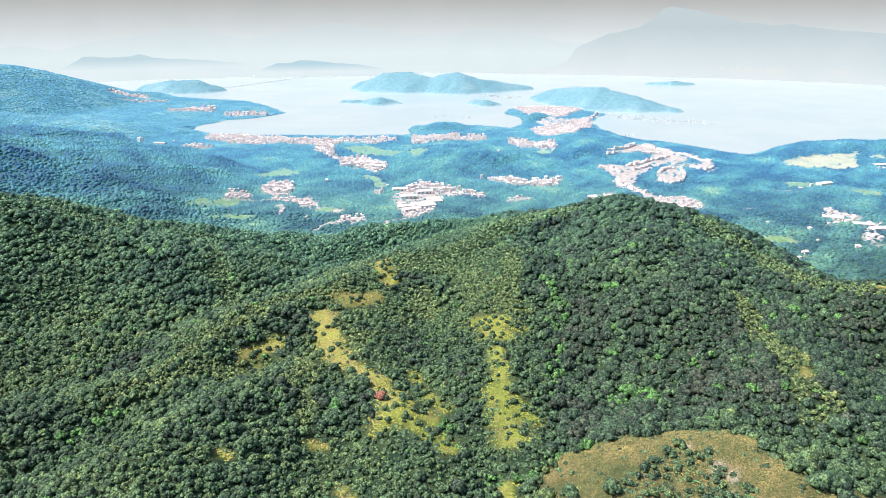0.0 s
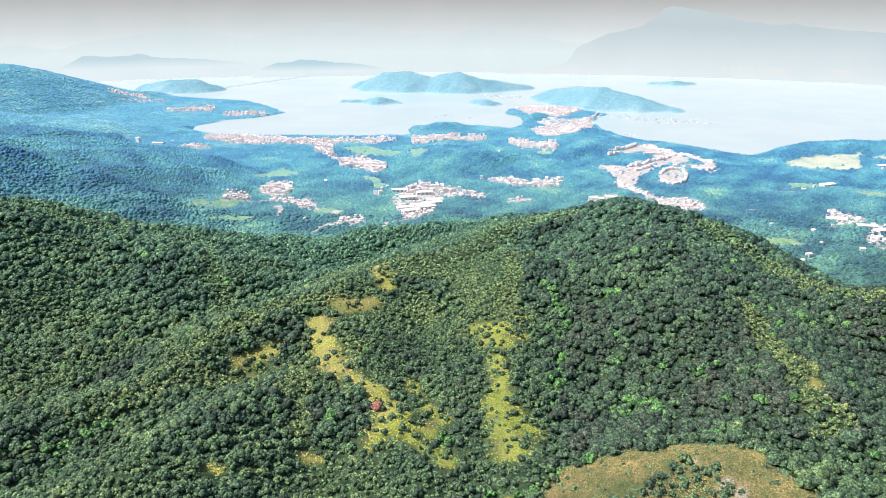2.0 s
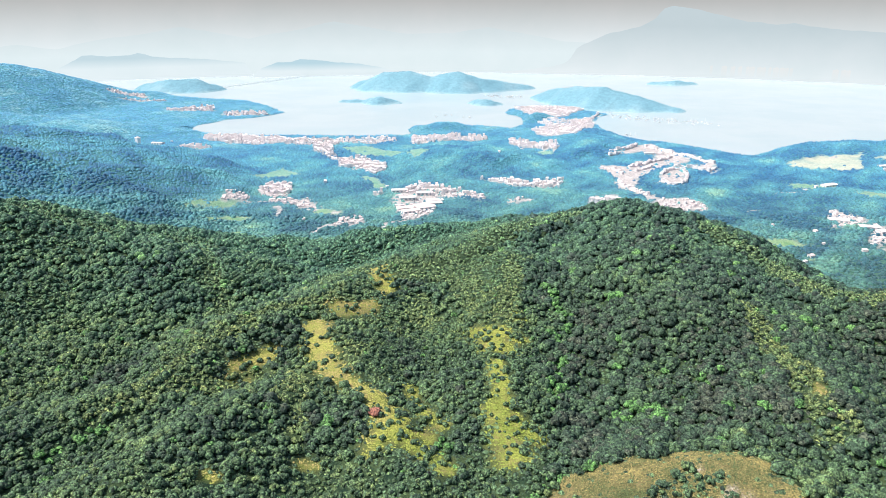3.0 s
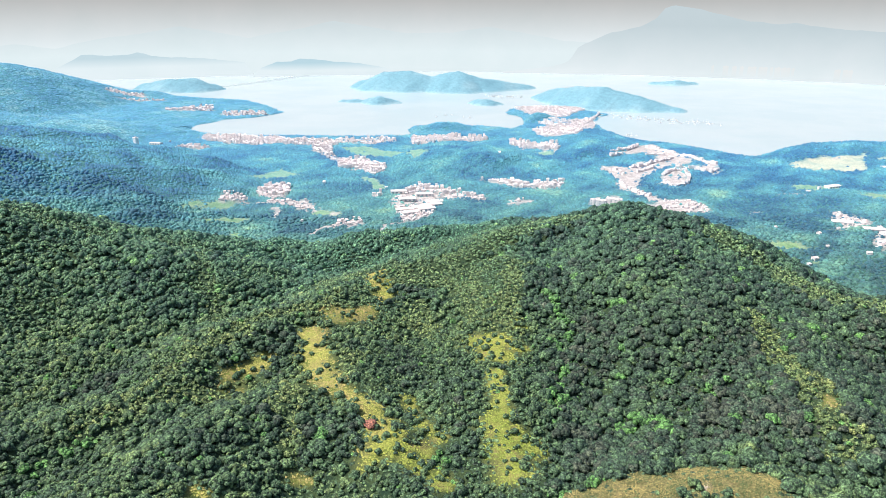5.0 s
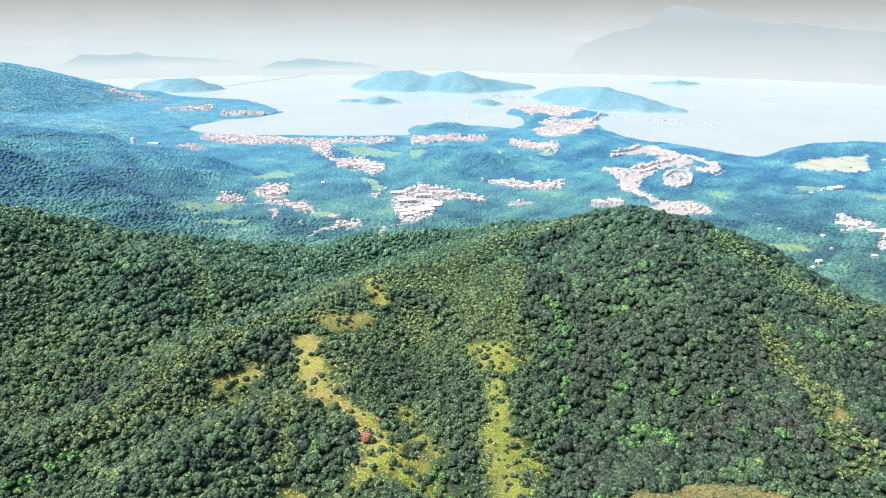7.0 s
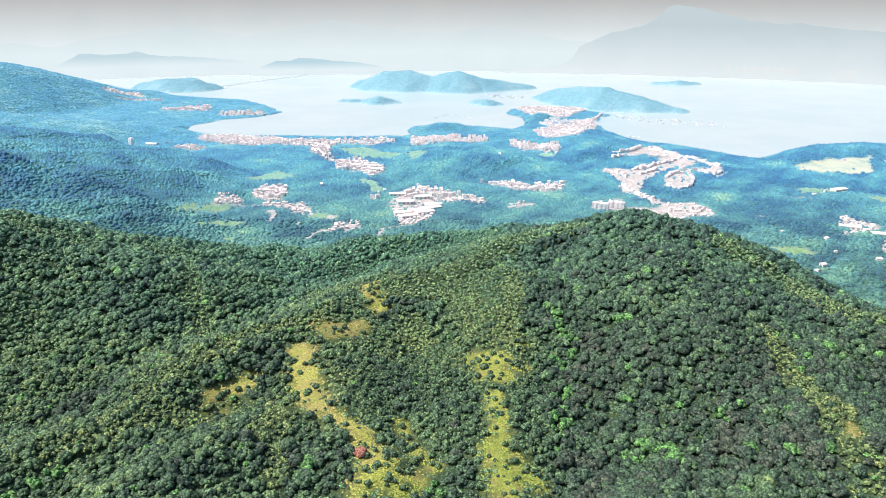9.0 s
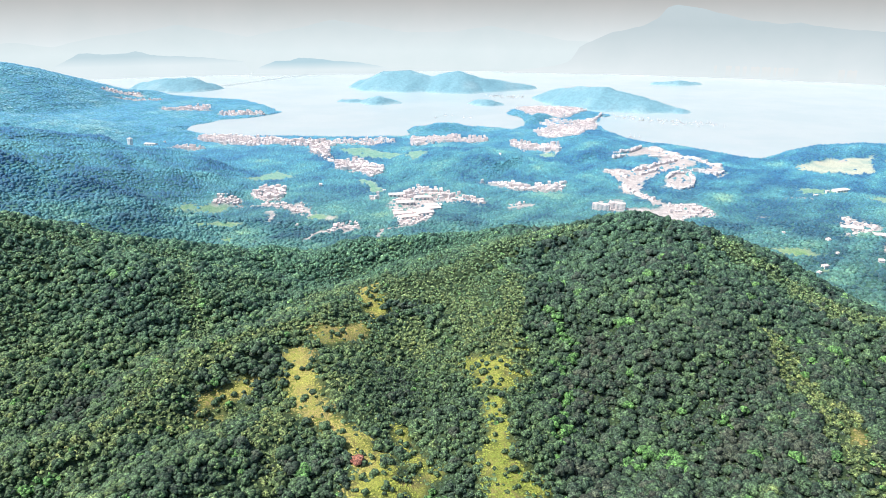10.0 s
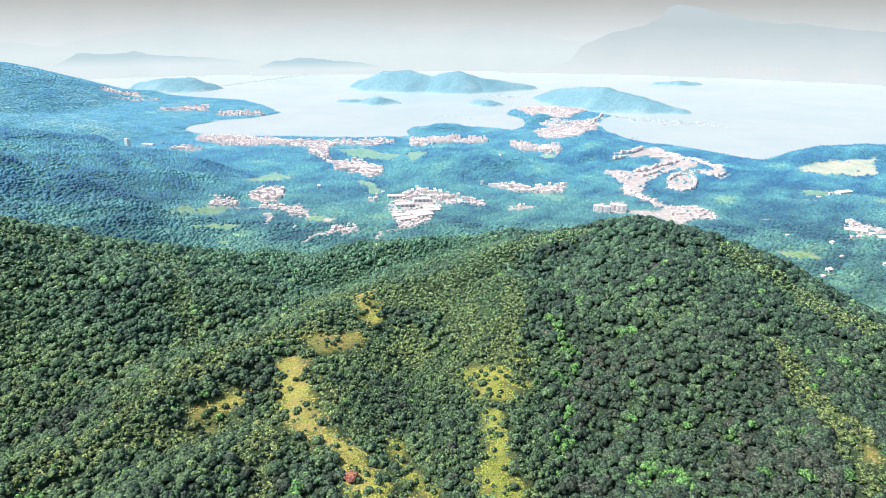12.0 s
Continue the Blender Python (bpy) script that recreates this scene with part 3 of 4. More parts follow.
# glowing wall for far haze behind everything; grey top stands in for lens vignetting
angles = np.linspace(radians(-62), radians(62), 60)
bank_v, bank_z = [], (-20, 60, 160, 260, 330, 420, 560, 760)
for z in bank_z:
    bank_v += [(4960 * math.sin(a), 4960 * math.cos(a), z) for a in angles]
bq = (np.arange(len(bank_z) - 1)[:, None] * 60 + np.arange(59)).ravel()
bank_mat = distance_glow("haze_wall_glow", srgb(233, 243, 247), srgb(184, 184, 183), 150, 470)
tagged(new("backdrop", array_mesh("backdrop", np.array(bank_v), np.stack([bq, bq + 60, bq + 61, bq + 1], 1), bank_mat)), "glowing wall of white haze, greyed upwards for lens vignetting", "sky", kind="structure")
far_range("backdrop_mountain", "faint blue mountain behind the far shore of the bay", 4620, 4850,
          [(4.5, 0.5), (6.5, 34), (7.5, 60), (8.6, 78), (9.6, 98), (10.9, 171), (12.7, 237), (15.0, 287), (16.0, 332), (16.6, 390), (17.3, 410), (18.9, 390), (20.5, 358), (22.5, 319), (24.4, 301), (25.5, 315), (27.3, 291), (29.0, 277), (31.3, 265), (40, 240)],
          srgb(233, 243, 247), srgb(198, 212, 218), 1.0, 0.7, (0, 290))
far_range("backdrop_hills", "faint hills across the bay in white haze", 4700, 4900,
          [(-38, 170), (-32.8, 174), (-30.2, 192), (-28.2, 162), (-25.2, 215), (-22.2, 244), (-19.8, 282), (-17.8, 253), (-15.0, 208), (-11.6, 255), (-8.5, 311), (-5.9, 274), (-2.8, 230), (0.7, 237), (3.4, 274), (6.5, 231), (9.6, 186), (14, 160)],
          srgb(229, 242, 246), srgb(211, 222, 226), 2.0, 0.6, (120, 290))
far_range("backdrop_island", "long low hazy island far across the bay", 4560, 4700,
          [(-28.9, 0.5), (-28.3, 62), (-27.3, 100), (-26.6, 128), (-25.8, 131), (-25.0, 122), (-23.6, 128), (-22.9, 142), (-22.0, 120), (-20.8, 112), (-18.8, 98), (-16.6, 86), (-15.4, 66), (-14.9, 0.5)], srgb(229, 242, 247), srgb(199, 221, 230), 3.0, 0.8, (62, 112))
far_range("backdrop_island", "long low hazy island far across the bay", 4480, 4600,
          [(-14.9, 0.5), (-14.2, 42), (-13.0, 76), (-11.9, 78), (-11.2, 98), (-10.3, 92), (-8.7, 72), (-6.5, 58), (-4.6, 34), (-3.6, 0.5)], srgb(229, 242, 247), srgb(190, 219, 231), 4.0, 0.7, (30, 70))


def far_tower(bearing, width, height, seed):
    """A faint tower block on the far shore."""
    bm = bmesh.new()
    add_box(bm, (width, width * 0.8, height))
    add_box(bm, (width * 0.35, width * 0.3, height * 0.06), (width * 0.1, 0, height))
    me = bpy.data.meshes.new("backdrop_tower")
    bm.to_mesh(me)
    bm.free()
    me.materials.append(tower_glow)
    ob = new("backdrop_tower", me)
    ob.matrix_basis = pose(4640 * math.sin(radians(bearing)), 4640 * math.cos(radians(bearing)), -3, 0, 0, -bearing)
    tagged(ob, "faint pale tower block on the far shore", "tower block", group="towers on the far shore", kind="structure")


# bridge and towers glow in a pale haze colour, without any lamp
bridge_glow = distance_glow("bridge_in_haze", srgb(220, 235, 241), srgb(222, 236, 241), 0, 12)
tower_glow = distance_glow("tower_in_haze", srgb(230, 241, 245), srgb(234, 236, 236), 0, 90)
for i, bearing in enumerate((20.4, 21.3, 21.9, 22.4, 22.9, 23.2, 23.7, 24.0, 24.4, 24.8, 25.2, 25.5, 25.8, 28.6, 29.1, 29.4)):
    far_tower(bearing, 16 + 5 * (i * 7 % 4), 70 + 11 * (i * 5 % 5), i)


# a long low causeway bridge across the outer bay
bm = bmesh.new()
add_box(bm, (8, 822, 4.5), (0, 0, -1))
for k in range(9):
    add_box(bm, (10, 7, 6), (0, -400 + 100 * k, -1))
bridge_mesh = bpy.data.meshes.new("backdrop_bridge")
bm.to_mesh(bridge_mesh)
bm.free()
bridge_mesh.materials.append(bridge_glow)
bridge = new("backdrop_bridge", bridge_mesh)
bridge.matrix_basis = pose(-980, 4127, 0, 0, 0, -27.2)
tagged(bridge, "long low pale bridge across the outer bay in haze", "bridge", kind="structure")

# ---- vegetation
_h, _r = 0.447, 0.894
CLUMP = np.array([(0, 0, 1)] + [(_r * math.cos(a), _r * math.sin(a), _h) for a in np.arange(5) * 2 * math.pi / 5]
                 + [(_r * math.cos(a), _r * math.sin(a), -_h) for a in (np.arange(5) + 0.5) * 2 * math.pi / 5])
CLUMP_TRIS = np.array([(0, 1 + i, 1 + (i + 1) % 5) for i in range(5)] + [(1 + i, 6 + i, 1 + (i + 1) % 5) for i in range(5)]
                      + [(1 + (i + 1) % 5, 6 + i, 6 + (i + 1) % 5) for i in range(5)])


CAP = np.array([(0, 0, 1)] + [(0.95 * math.cos(a), 0.95 * math.sin(a), 0.0) for a in np.arange(5) * 2 * math.pi / 5])
CAP_TRIS = np.array([(0, 1 + i, 1 + (i + 1) % 5) for i in range(5)])


def clumps(centre, size, squash, rng, ragged=0.22, shape=CLUMP, faces=CLUMP_TRIS):
    """Many small uneven tufts of leaves: vertices and triangles."""
    n = len(centre)
    turn = rng.uniform(0, 2 * math.pi, n)
    v = shape[None] * (1 + rng.uniform(-ragged, ragged, (n, len(shape), 1)))
    c, s = np.cos(turn)[:, None], np.sin(turn)[:, None]
    x, y, z = v[..., 0] * c - v[..., 1] * s, v[..., 0] * s + v[..., 1] * c, v[..., 2] * squash[:, None]
    v = np.stack([x, y, z], 2) * size[:, None, None] + centre[:, None]
    t = faces[None] + len(shape) * np.arange(n)[:, None, None]
    return v.reshape(-1, 3), t.reshape(-1, 3)


SMALL = np.array([(0, 0, 1)] + [(0.92 * math.cos(a), 0.92 * math.sin(a), 0.42) for a in np.arange(4) * math.pi / 2] + [(0.9 * math.cos(a), 0.9 * math.sin(a), -0.45) for a in (np.arange(4) + 0.5) * math.pi / 2])
SMALL_TRIS = np.array([(0, 1 + i, 1 + (i + 1) % 4) for i in range(4)] + [(1 + i, 5 + i, 1 + (i + 1) % 4) for i in range(4)] + [(1 + (i + 1) % 4, 5 + i, 5 + (i + 1) % 4) for i in range(4)])


def crowns(at, radius, height, per, rng):
    """Crowns made of tufts round a dome: centres, sizes and squashes of all tufts, and which crown each belongs to."""
    n = len(at)
    k = np.arange(per)[None]
    up = np.clip(1 - (k + 0.2) / per * 1.05 + rng.uniform(-0.1, 0.1, (n, per)), 0.02, 1)
    around = k * 2.4 + rng.uniform(0, 6.28, (n, 1)) + rng.uniform(-0.4, 0.4, (n, per))
    out = np.sqrt(1 - up ** 2) * rng.uniform(0.50, 0.74, (n, per))
    r = radius[:, None]
    c = np.stack([at[:, 0, None] + r * out * np.cos(around), at[:, 1, None] + r * out * np.sin(around), at[:, 2, None] + height[:, None] * (0.30 + 0.45 * up)], 2)
    size = r * rng.uniform(0.40, 0.60, (n, per)) * (1.35 if per < 5 else 1.15 if per < 6 else 1.0)
    return c.reshape(-1, 3), size.ravel(), rng.uniform(0.65, 0.95, n * per), np.repeat(np.arange(n), per)


def haze_step_of(x, y):
    """How much distance haze the leaf colour takes: 0 on the hills, 1 at their foot, 2 in the valley, 3 along the
    coast.
    """
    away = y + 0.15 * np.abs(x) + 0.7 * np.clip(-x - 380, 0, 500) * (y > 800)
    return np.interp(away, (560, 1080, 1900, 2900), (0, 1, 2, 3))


def woods(name, label, at, radius, height, tint, per, mat, seed):
    rng = np.random.default_rng(seed)
    c, s, q, who = crowns(at, radius, height, per, rng)
    v, t = clumps(c, s, q, rng, 0.25, SMALL, SMALL_TRIS)
    hue = np.repeat(np.clip(tint[who] + rng.normal(0, 0.04, len(who)), 0, 1), 9)
    return tagged(new(name, array_mesh(name, v, t, mat, {"tint": hue, "haze_step": np.repeat(haze_step_of(at[:, 0], at[:, 1])[who], 9)})), label, "trees", kind="stuff")


def scatter(x0, x1, y0, y1, step, rng, jitter=0.45):
    a, b = np.meshgrid(np.arange(x0, x1, step), np.arange(y0, y1, step))
    x, y = a.ravel() + (b.ravel() / step % 2) * step / 2, b.ravel()
    return x + rng.uniform(-jitter, jitter, x.size) * step, y + rng.uniform(-jitter, jitter, x.size) * step


def open_grass(x, y, room):
    """1 in the clearings and up to so many metres round them, farther on the camera's side to keep them in view."""
    strips = [(half + room, line) for half, line in GRASS]
    return np.maximum(cover(x, y, strips, 1.0, 0.7), cover(x, y + 1.6 * room, strips, 1.0, 0.7))


def tallness(x, y, rng):
    """How far the wood has grown up: tall on the eastern face, scrub on the crests and the western spurs."""
    t = 0.45 + 0.40 * waves(x, y, 38, 8.0) + 0.45 * np.clip((x - 62) / 25, 0, 1) - 0.25 * np.clip((70 - np.abs(x)) / 40, 0, 1) + 0.15 * np.clip((-x - 120) / 80, 0, 1)
    return np.clip(t + 0.35 * cover(x, y, HOLLOWS, 3.0, 0.8) + rng.normal(0, 0.22, x.size), 0, 1) * (1 - 0.75 * cover(x, y, OLIVE, 4.0))


def hill_tint(x, y, rng):
    """Dark trees in the hollows, olive scrub on the crests, fresh green in the wet gullies."""
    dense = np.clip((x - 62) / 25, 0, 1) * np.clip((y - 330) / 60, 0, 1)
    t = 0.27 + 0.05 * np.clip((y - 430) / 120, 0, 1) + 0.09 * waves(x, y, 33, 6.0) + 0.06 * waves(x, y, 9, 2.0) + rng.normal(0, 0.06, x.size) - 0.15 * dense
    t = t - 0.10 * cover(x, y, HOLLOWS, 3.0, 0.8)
    olive = cover(x, y, OLIVE, 4.0)
    t = np.where(rng.uniform(0, 1, x.size) < olive * 0.9, 0.46 + rng.normal(0, 0.05, x.size), t)
    lush = cover(x, y, LUSH, 9.0)
    t = np.where(rng.uniform(0, 1, x.size) < np.maximum(lush * 0.7, 0.012 + 0.02 * (waves(x, y, 14, 7.0) > 0.35)), 0.90 + rng.normal(0, 0.03, x.size), t)
    return np.clip(t, 0, 1)


rng = np.random.default_rng(5)
x, y = scatter(-690, 690, -90, 1140, 4.7, rng)
hidden_slope = (y < 285) & (rng.uniform(0, 1, x.size) < 0.7)
x, y = x[~hidden_slope], y[~hidden_slope]
keep = np.abs(x) < np.maximum(0.68 * y + 68, 150)
keep &= rng.uniform(0, 1, x.size) > 0.98 * np.maximum(open_grass(x, y, 2.6), cover(x, y, KNOLL, 7.0) * (1 - 0.9 * cover(x, y, SHRUBS_ON_KNOLL)))
x, y = x[keep], y[keep]
z = ground(x, y)
keep = (z > 45) & ((y < 840) | (z > 60))
x, y, z = x[keep], y[keep], z[keep]
big = tallness(x, y, rng)
radius = (1.5 + 3.4 * big ** 1.2) * rng.uniform(0.8, 1.2, x.size) * (1 - 0.45 * cover(x, y, SHRUBS_ON_KNOLL))
keep = rng.uniform(0, 1, x.size) < np.clip(1.15 - 0.55 * big, 0, 1)
x, y, z, radius = x[keep], y[keep], z[keep], radius[keep]
tint = hill_tint(x, y, rng)
height = radius * rng.uniform(1.0, 1.5, x.size)
at = np.stack([x, y, z], 1)

# the nearest trees stand singly: trunk and crown
order = np.argsort(np.where(y < 292, 1e6, y + 0.25 * np.abs(x)))
single = order[:280]
rest = np.setdiff1d(np.arange(x.size), single)


def tree_kind(seed, hue):
    r = np.random.default_rng(seed)
    c, s, q, who = crowns(np.zeros((1, 3)), np.ones(1) * 3.6, np.ones(1) * 5.4, 16, r)
    v, t = clumps(c, s * 0.9, q, r)
    crown = array_mesh("crown", v, t, leaves_near, {"tint": np.clip(np.full(len(v), hue) + np.repeat(r.normal(0, 0.05, 16), 11), 0, 1)})
    bm = bmesh.new()
    rings = []
    for z, w, lean in ((-0.9, 0.30, 0), (1.0, 0.22, 0.07), (2.4, 0.16, 0.24), (3.4, 0.07, 0.3)):
        rings.append([bm.verts.new((w * math.cos(a) + lean, w * math.sin(a), z)) for a in np.arange(6) * math.pi / 3])
    for a, b in zip(rings, rings[1:]):
        for i in range(6):
            bm.faces.new((a[i], a[(i + 1) % 6], b[(i + 1) % 6], b[i]))
    for a in (0.4, 2.5, 4.5):
        f, o = [bm.verts.new((0.12 + 0.09 * math.cos(a + d), 0.09 * math.sin(a + d), 1.5)) for d in (0, 2.1, 4.2)], bm.verts.new((1.9 * math.cos(a), 1.9 * math.sin(a), 3.1))
        for i in range(3):
            bm.faces.new((f[i], f[(i + 1) % 3], o))
    trunk = bpy.data.meshes.new("trunk")
    bm.to_mesh(trunk)
    bm.free()
    trunk.materials.append(bark)
    return crown, trunk


TREE_LABELS = {0: "dark green broadleaf tree with a dense rounded crown", 1: "green broadleaf tree on the wooded hillside", 2: "olive green bushy tree on the hillside", 3: "fresh bright green tree in a gully"}
kinds = [(tree_kind(10 * k + j, h), k) for k, h in enumerate((0.10, 0.28, 0.55, 0.90)) for j in range(3)]
for i in single:
    k = 3 if tint[i] > 0.8 else 2 if tint[i] > 0.42 else 1 if tint[i] > 0.2 else 0
    (crown, trunk), _ = kinds[3 * k + int(i) % 3]
    root = new("tree")
    size = radius[i] / 3.6
    root.matrix_basis = pose(x[i], y[i], z[i], 0, 0, float(rng.uniform(0, 360))) @ Matrix.Diagonal((size, size, size * float(rng.uniform(0.85, 1.1)), 1))
    for name, mesh in (("trunk", trunk), ("crown", crown)):
        new(name, mesh).parent = root
    tagged(root, TREE_LABELS[k], "tree", group="trees on the near slope")

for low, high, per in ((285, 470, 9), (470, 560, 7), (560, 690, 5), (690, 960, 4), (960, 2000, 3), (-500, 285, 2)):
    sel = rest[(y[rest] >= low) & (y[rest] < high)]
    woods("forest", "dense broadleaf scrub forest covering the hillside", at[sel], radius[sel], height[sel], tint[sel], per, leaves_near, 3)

# low shrubs that close the gaps between the trees
x, y = scatter(-690, 690, 270, 900, 3.1, rng)
keep = (np.abs(x) < 0.68 * y + 68) & (rng.uniform(0, 1, x.size) < np.where(y > 640, 0.6, 1.0)) & (rng.uniform(0, 1, x.size) > 0.95 * np.maximum(open_grass(x, y, 0.6), cover(x, y, KNOLL, 7.0) * (0.93 - 0.9 * cover(x, y, SHRUBS_ON_KNOLL))))
x, y = x[keep], y[keep]
z = ground(x, y)
keep = z > 50
x, y, z = x[keep], y[keep], z[keep]
v, t = clumps(np.stack([x, y, z - 0.2], 1), rng.uniform(1.3, 2.4, x.size), rng.uniform(0.5, 1.0, x.size), rng, 0.35, CAP, CAP_TRIS)
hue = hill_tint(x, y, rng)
tagged(new("undergrowth", array_mesh("undergrowth", v, t, leaves_near, {"tint": np.repeat(hue, 6), "haze_step": np.repeat(haze_step_of(x, y), 6)})), "low green shrubs filling the gaps between hillside trees", "shrubs", kind="stuff")

# valley woods and the trees of the plain
x, y = scatter(-2300, 1500, 960, 3900, 6.6, rng)
keep = (np.abs(x) < 0.68 * y + 90) & (y < 3450 - 0.5 * (x + 900).clip(-2000, 0))
x, y = x[keep], y[keep]
keep = (rng.uniform(0, 1, x.size) < np.clip(1.25 - (y - 1500) / 2600, 0.3, 1))
x, y = x[keep], y[keep]
keep = coast_distance(x, y) > -14
x, y = x[keep], y[keep]
z = ground(x, y)
open_ground = np.maximum(np.maximum(outline_cover(x, y, FIELDS, 7.0, 3.0) * 0.995, np.maximum(outline_cover(x, y, BUILT, 7.0, 5.0) * 0.86, outline_cover(x, y, ESTATE, 7.0, 5.0) * 0.97)), cover(x, y, ROADS, 2.0))
keep = (rng.uniform(0, 1, x.size) > open_ground) & (z > 0.25) & ((y > 1140) | (z < 63))
x, y, z = x[keep], y[keep], z[keep]
radius = rng.uniform(3.2, 6.2, x.size) * (1 + 0.25 * waves(x, y, 20, 4.0)) * np.clip(0.8 + (y - 1200) / 3000, 0.9, 1.6)
# lower tint on the left range paints in its bluer haze
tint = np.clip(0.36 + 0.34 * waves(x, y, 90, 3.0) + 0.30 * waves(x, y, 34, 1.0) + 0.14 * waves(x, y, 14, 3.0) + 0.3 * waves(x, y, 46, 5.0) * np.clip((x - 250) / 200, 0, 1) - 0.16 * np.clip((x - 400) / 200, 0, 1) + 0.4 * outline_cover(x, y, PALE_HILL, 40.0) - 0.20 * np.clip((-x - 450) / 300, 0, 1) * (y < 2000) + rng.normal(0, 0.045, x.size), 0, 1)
haze_step = np.clip(haze_step_of(x, y) - 1 + rng.normal(0, 0.06, x.size), 0, 2)
for low, high, label in ((-1, 1380, "green woods at the foot of the hills"), (1380, 2400, "woods made blue-green by painted haze, over the valley and the low hills behind"), (2400, 9999, "woods along the coast of the bay, paled blue by painted haze")):
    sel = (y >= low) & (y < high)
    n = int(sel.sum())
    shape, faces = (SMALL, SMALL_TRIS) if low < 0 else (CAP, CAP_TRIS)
    v, t = clumps(np.stack([x, y, z - 0.5], 1)[sel], radius[sel], rng.uniform(0.6, 1.1, n) * np.interp(haze_step[sel], (1, 2), (1.0, 0.35)), rng, 0.3, shape, faces)
    tagged(new("valley_woods", array_mesh("valley_woods", v, t, hazy_valley_leaves, {"tint": np.repeat(tint[sel], len(shape)), "haze_step": np.repeat(haze_step[sel], len(shape))})), label, "trees", kind="stuff")

# grass on the clearings and finer, drier tussocks on the knoll
x, y = scatter(-180, 405, 262, 660, 1.1, rng)
g = cover(x, y, GRASS, 1.0, 1.3) * (1 - cover(x, y, KNOLL, 7.0))
keep = rng.uniform(0, 1, x.size) < g * 0.85
x, y = x[keep], y[keep]
v, t = clumps(np.stack([x, y, ground(x, y) - 0.1], 1), rng.uniform(0.5, 1.1, x.size), rng.uniform(0.3, 0.75, x.size), rng, 0.4, CAP, CAP_TRIS)
hue = np.clip(0.20 + 0.22 * waves(x, y, 36, 4.0) + 0.12 * waves(x, y, 8, 2.0) + 0.4 * np.clip((-x - 30) / 30, 0, 1) + 0.5 * np.clip((x - 150) / 40, 0, 1) + rng.normal(0, 0.06, x.size), 0, 0.95)
tagged(new("grass", array_mesh("grass", v, t, grass_blades, {"tint": np.repeat(hue, 6)})), "tall yellow-green grass tufts in the clearings", "grass", kind="stuff")
x, y = scatter(60, 290, 262, 372, 0.72, rng)
keep = rng.uniform(0, 1, x.size) < 0.9 * cover(x, y, KNOLL, 7.0) * (1 - 0.8 * cover(x, y, BARE, 2.0))
x, y = x[keep], y[keep]
dark = rng.uniform(0, 1, x.size) < 0.09
v, t = clumps(np.stack([x, y, ground(x, y) - 0.1], 1), rng.uniform(0.35, 0.7, x.size) * np.where(dark, 1.2, 1.0), rng.uniform(0.4, 1.0, x.size), rng, 0.4, CAP, CAP_TRIS)
hue = np.clip(np.where(dark, 1.0, 0.845 + 0.07 * waves(x, y, 9, 3.0) + 0.05 * waves(x, y, 3, 1.0) + 0.10 * np.clip((132 - x) / 30, 0, 1) * np.clip((338 - y) / 12, 0, 1) + rng.normal(0, 0.05, x.size)), 0, 1)
tagged(new("grass", array_mesh("grass", v, t, grass_blades, {"tint": np.repeat(hue, 6)})), "short dry tan grass tussocks covering a bare knoll", "grass", kind="stuff")


# single bushes in the grass
def bush_mesh(seed, hue, mat, size):
    r = np.random.default_rng(seed)
    c, s, q, who = crowns(np.zeros((1, 3)), np.ones(1) * size, np.ones(1) * size * 1.4, 12, r)
    v, t = clumps(c, s, q, r)
    return array_mesh("bush", v, t, mat, {"tint": np.clip(np.full(len(v), hue) + np.repeat(r.normal(0, 0.05, 12), 11), 0, 1)})


bush_meshes = [bush_mesh(60 + i, 0.16 + 0.07 * i, leaves_near, 2.2) for i in range(4)]
for half, line in GRASS[:19]:
    for i in range(11):
        k = rng.uniform(0, len(line) - 1.001)
        a, b, f = line[int(k)], line[int(k) + 1], k % 1
        bx, by = a[0] + f * (b[0] - a[0]) + rng.normal(0, half * 0.6), a[1] + f * (b[1] - a[1]) + rng.normal(0, half * 0.6)
        ob = new("bush", bush_meshes[int(rng.integers(4))])
        s = float(rng.uniform(0.35, 1.2))
        ob.matrix_basis = pose(bx, by, float(ground(bx, by)) - 0.2, 0, 0, float(rng.uniform(0, 360))) @ Matrix.Diagonal((s, s, s, 1))
        tagged(ob, "dark green rounded bush standing in yellow grass", "bush", group="bushes in the clearings")
red = new("flowering_bush", bush_mesh(90, 0.5, red_leaves, 4.3))
red.matrix_basis = pose(-42, 412, float(ground(-42, 412)) - 0.3) @ Matrix.Diagonal((1.1, 1, 0.8, 1))
tagged(red, "single bush with red leaves beside the grass track", "bush")

# ---- villages, housing estates and boats
# distance haze is in these colours: walls and roofs paled, windows lightened
wall_paint = plain("pinkish_white_plaster", (0.86, 0.80, 0.79), 0.8, 0.06, 0.5)
roof_slab = plain("pale_roof_concrete", (0.80, 0.73, 0.72), 0.85, 0.15, 0.4)
roof_tiles = plain("pale_pink_roof_tiles", (0.80, 0.67, 0.65), 0.8, 0.15, 1.0)
shed_metal = plain("white_sheet_roof", (0.82, 0.79, 0.77), 0.5, 0.06, 0.3)
hazed_window_glass = plain("hazed_window_glass", (0.46, 0.50, 0.54), 0.15, 0.1)
hull_white = plain("white_hull", (0.80, 0.80, 0.80), 0.4, 0.05)
deck_grey = plain("grey_deck", (0.34, 0.40, 0.42), 0.7, 0.1)


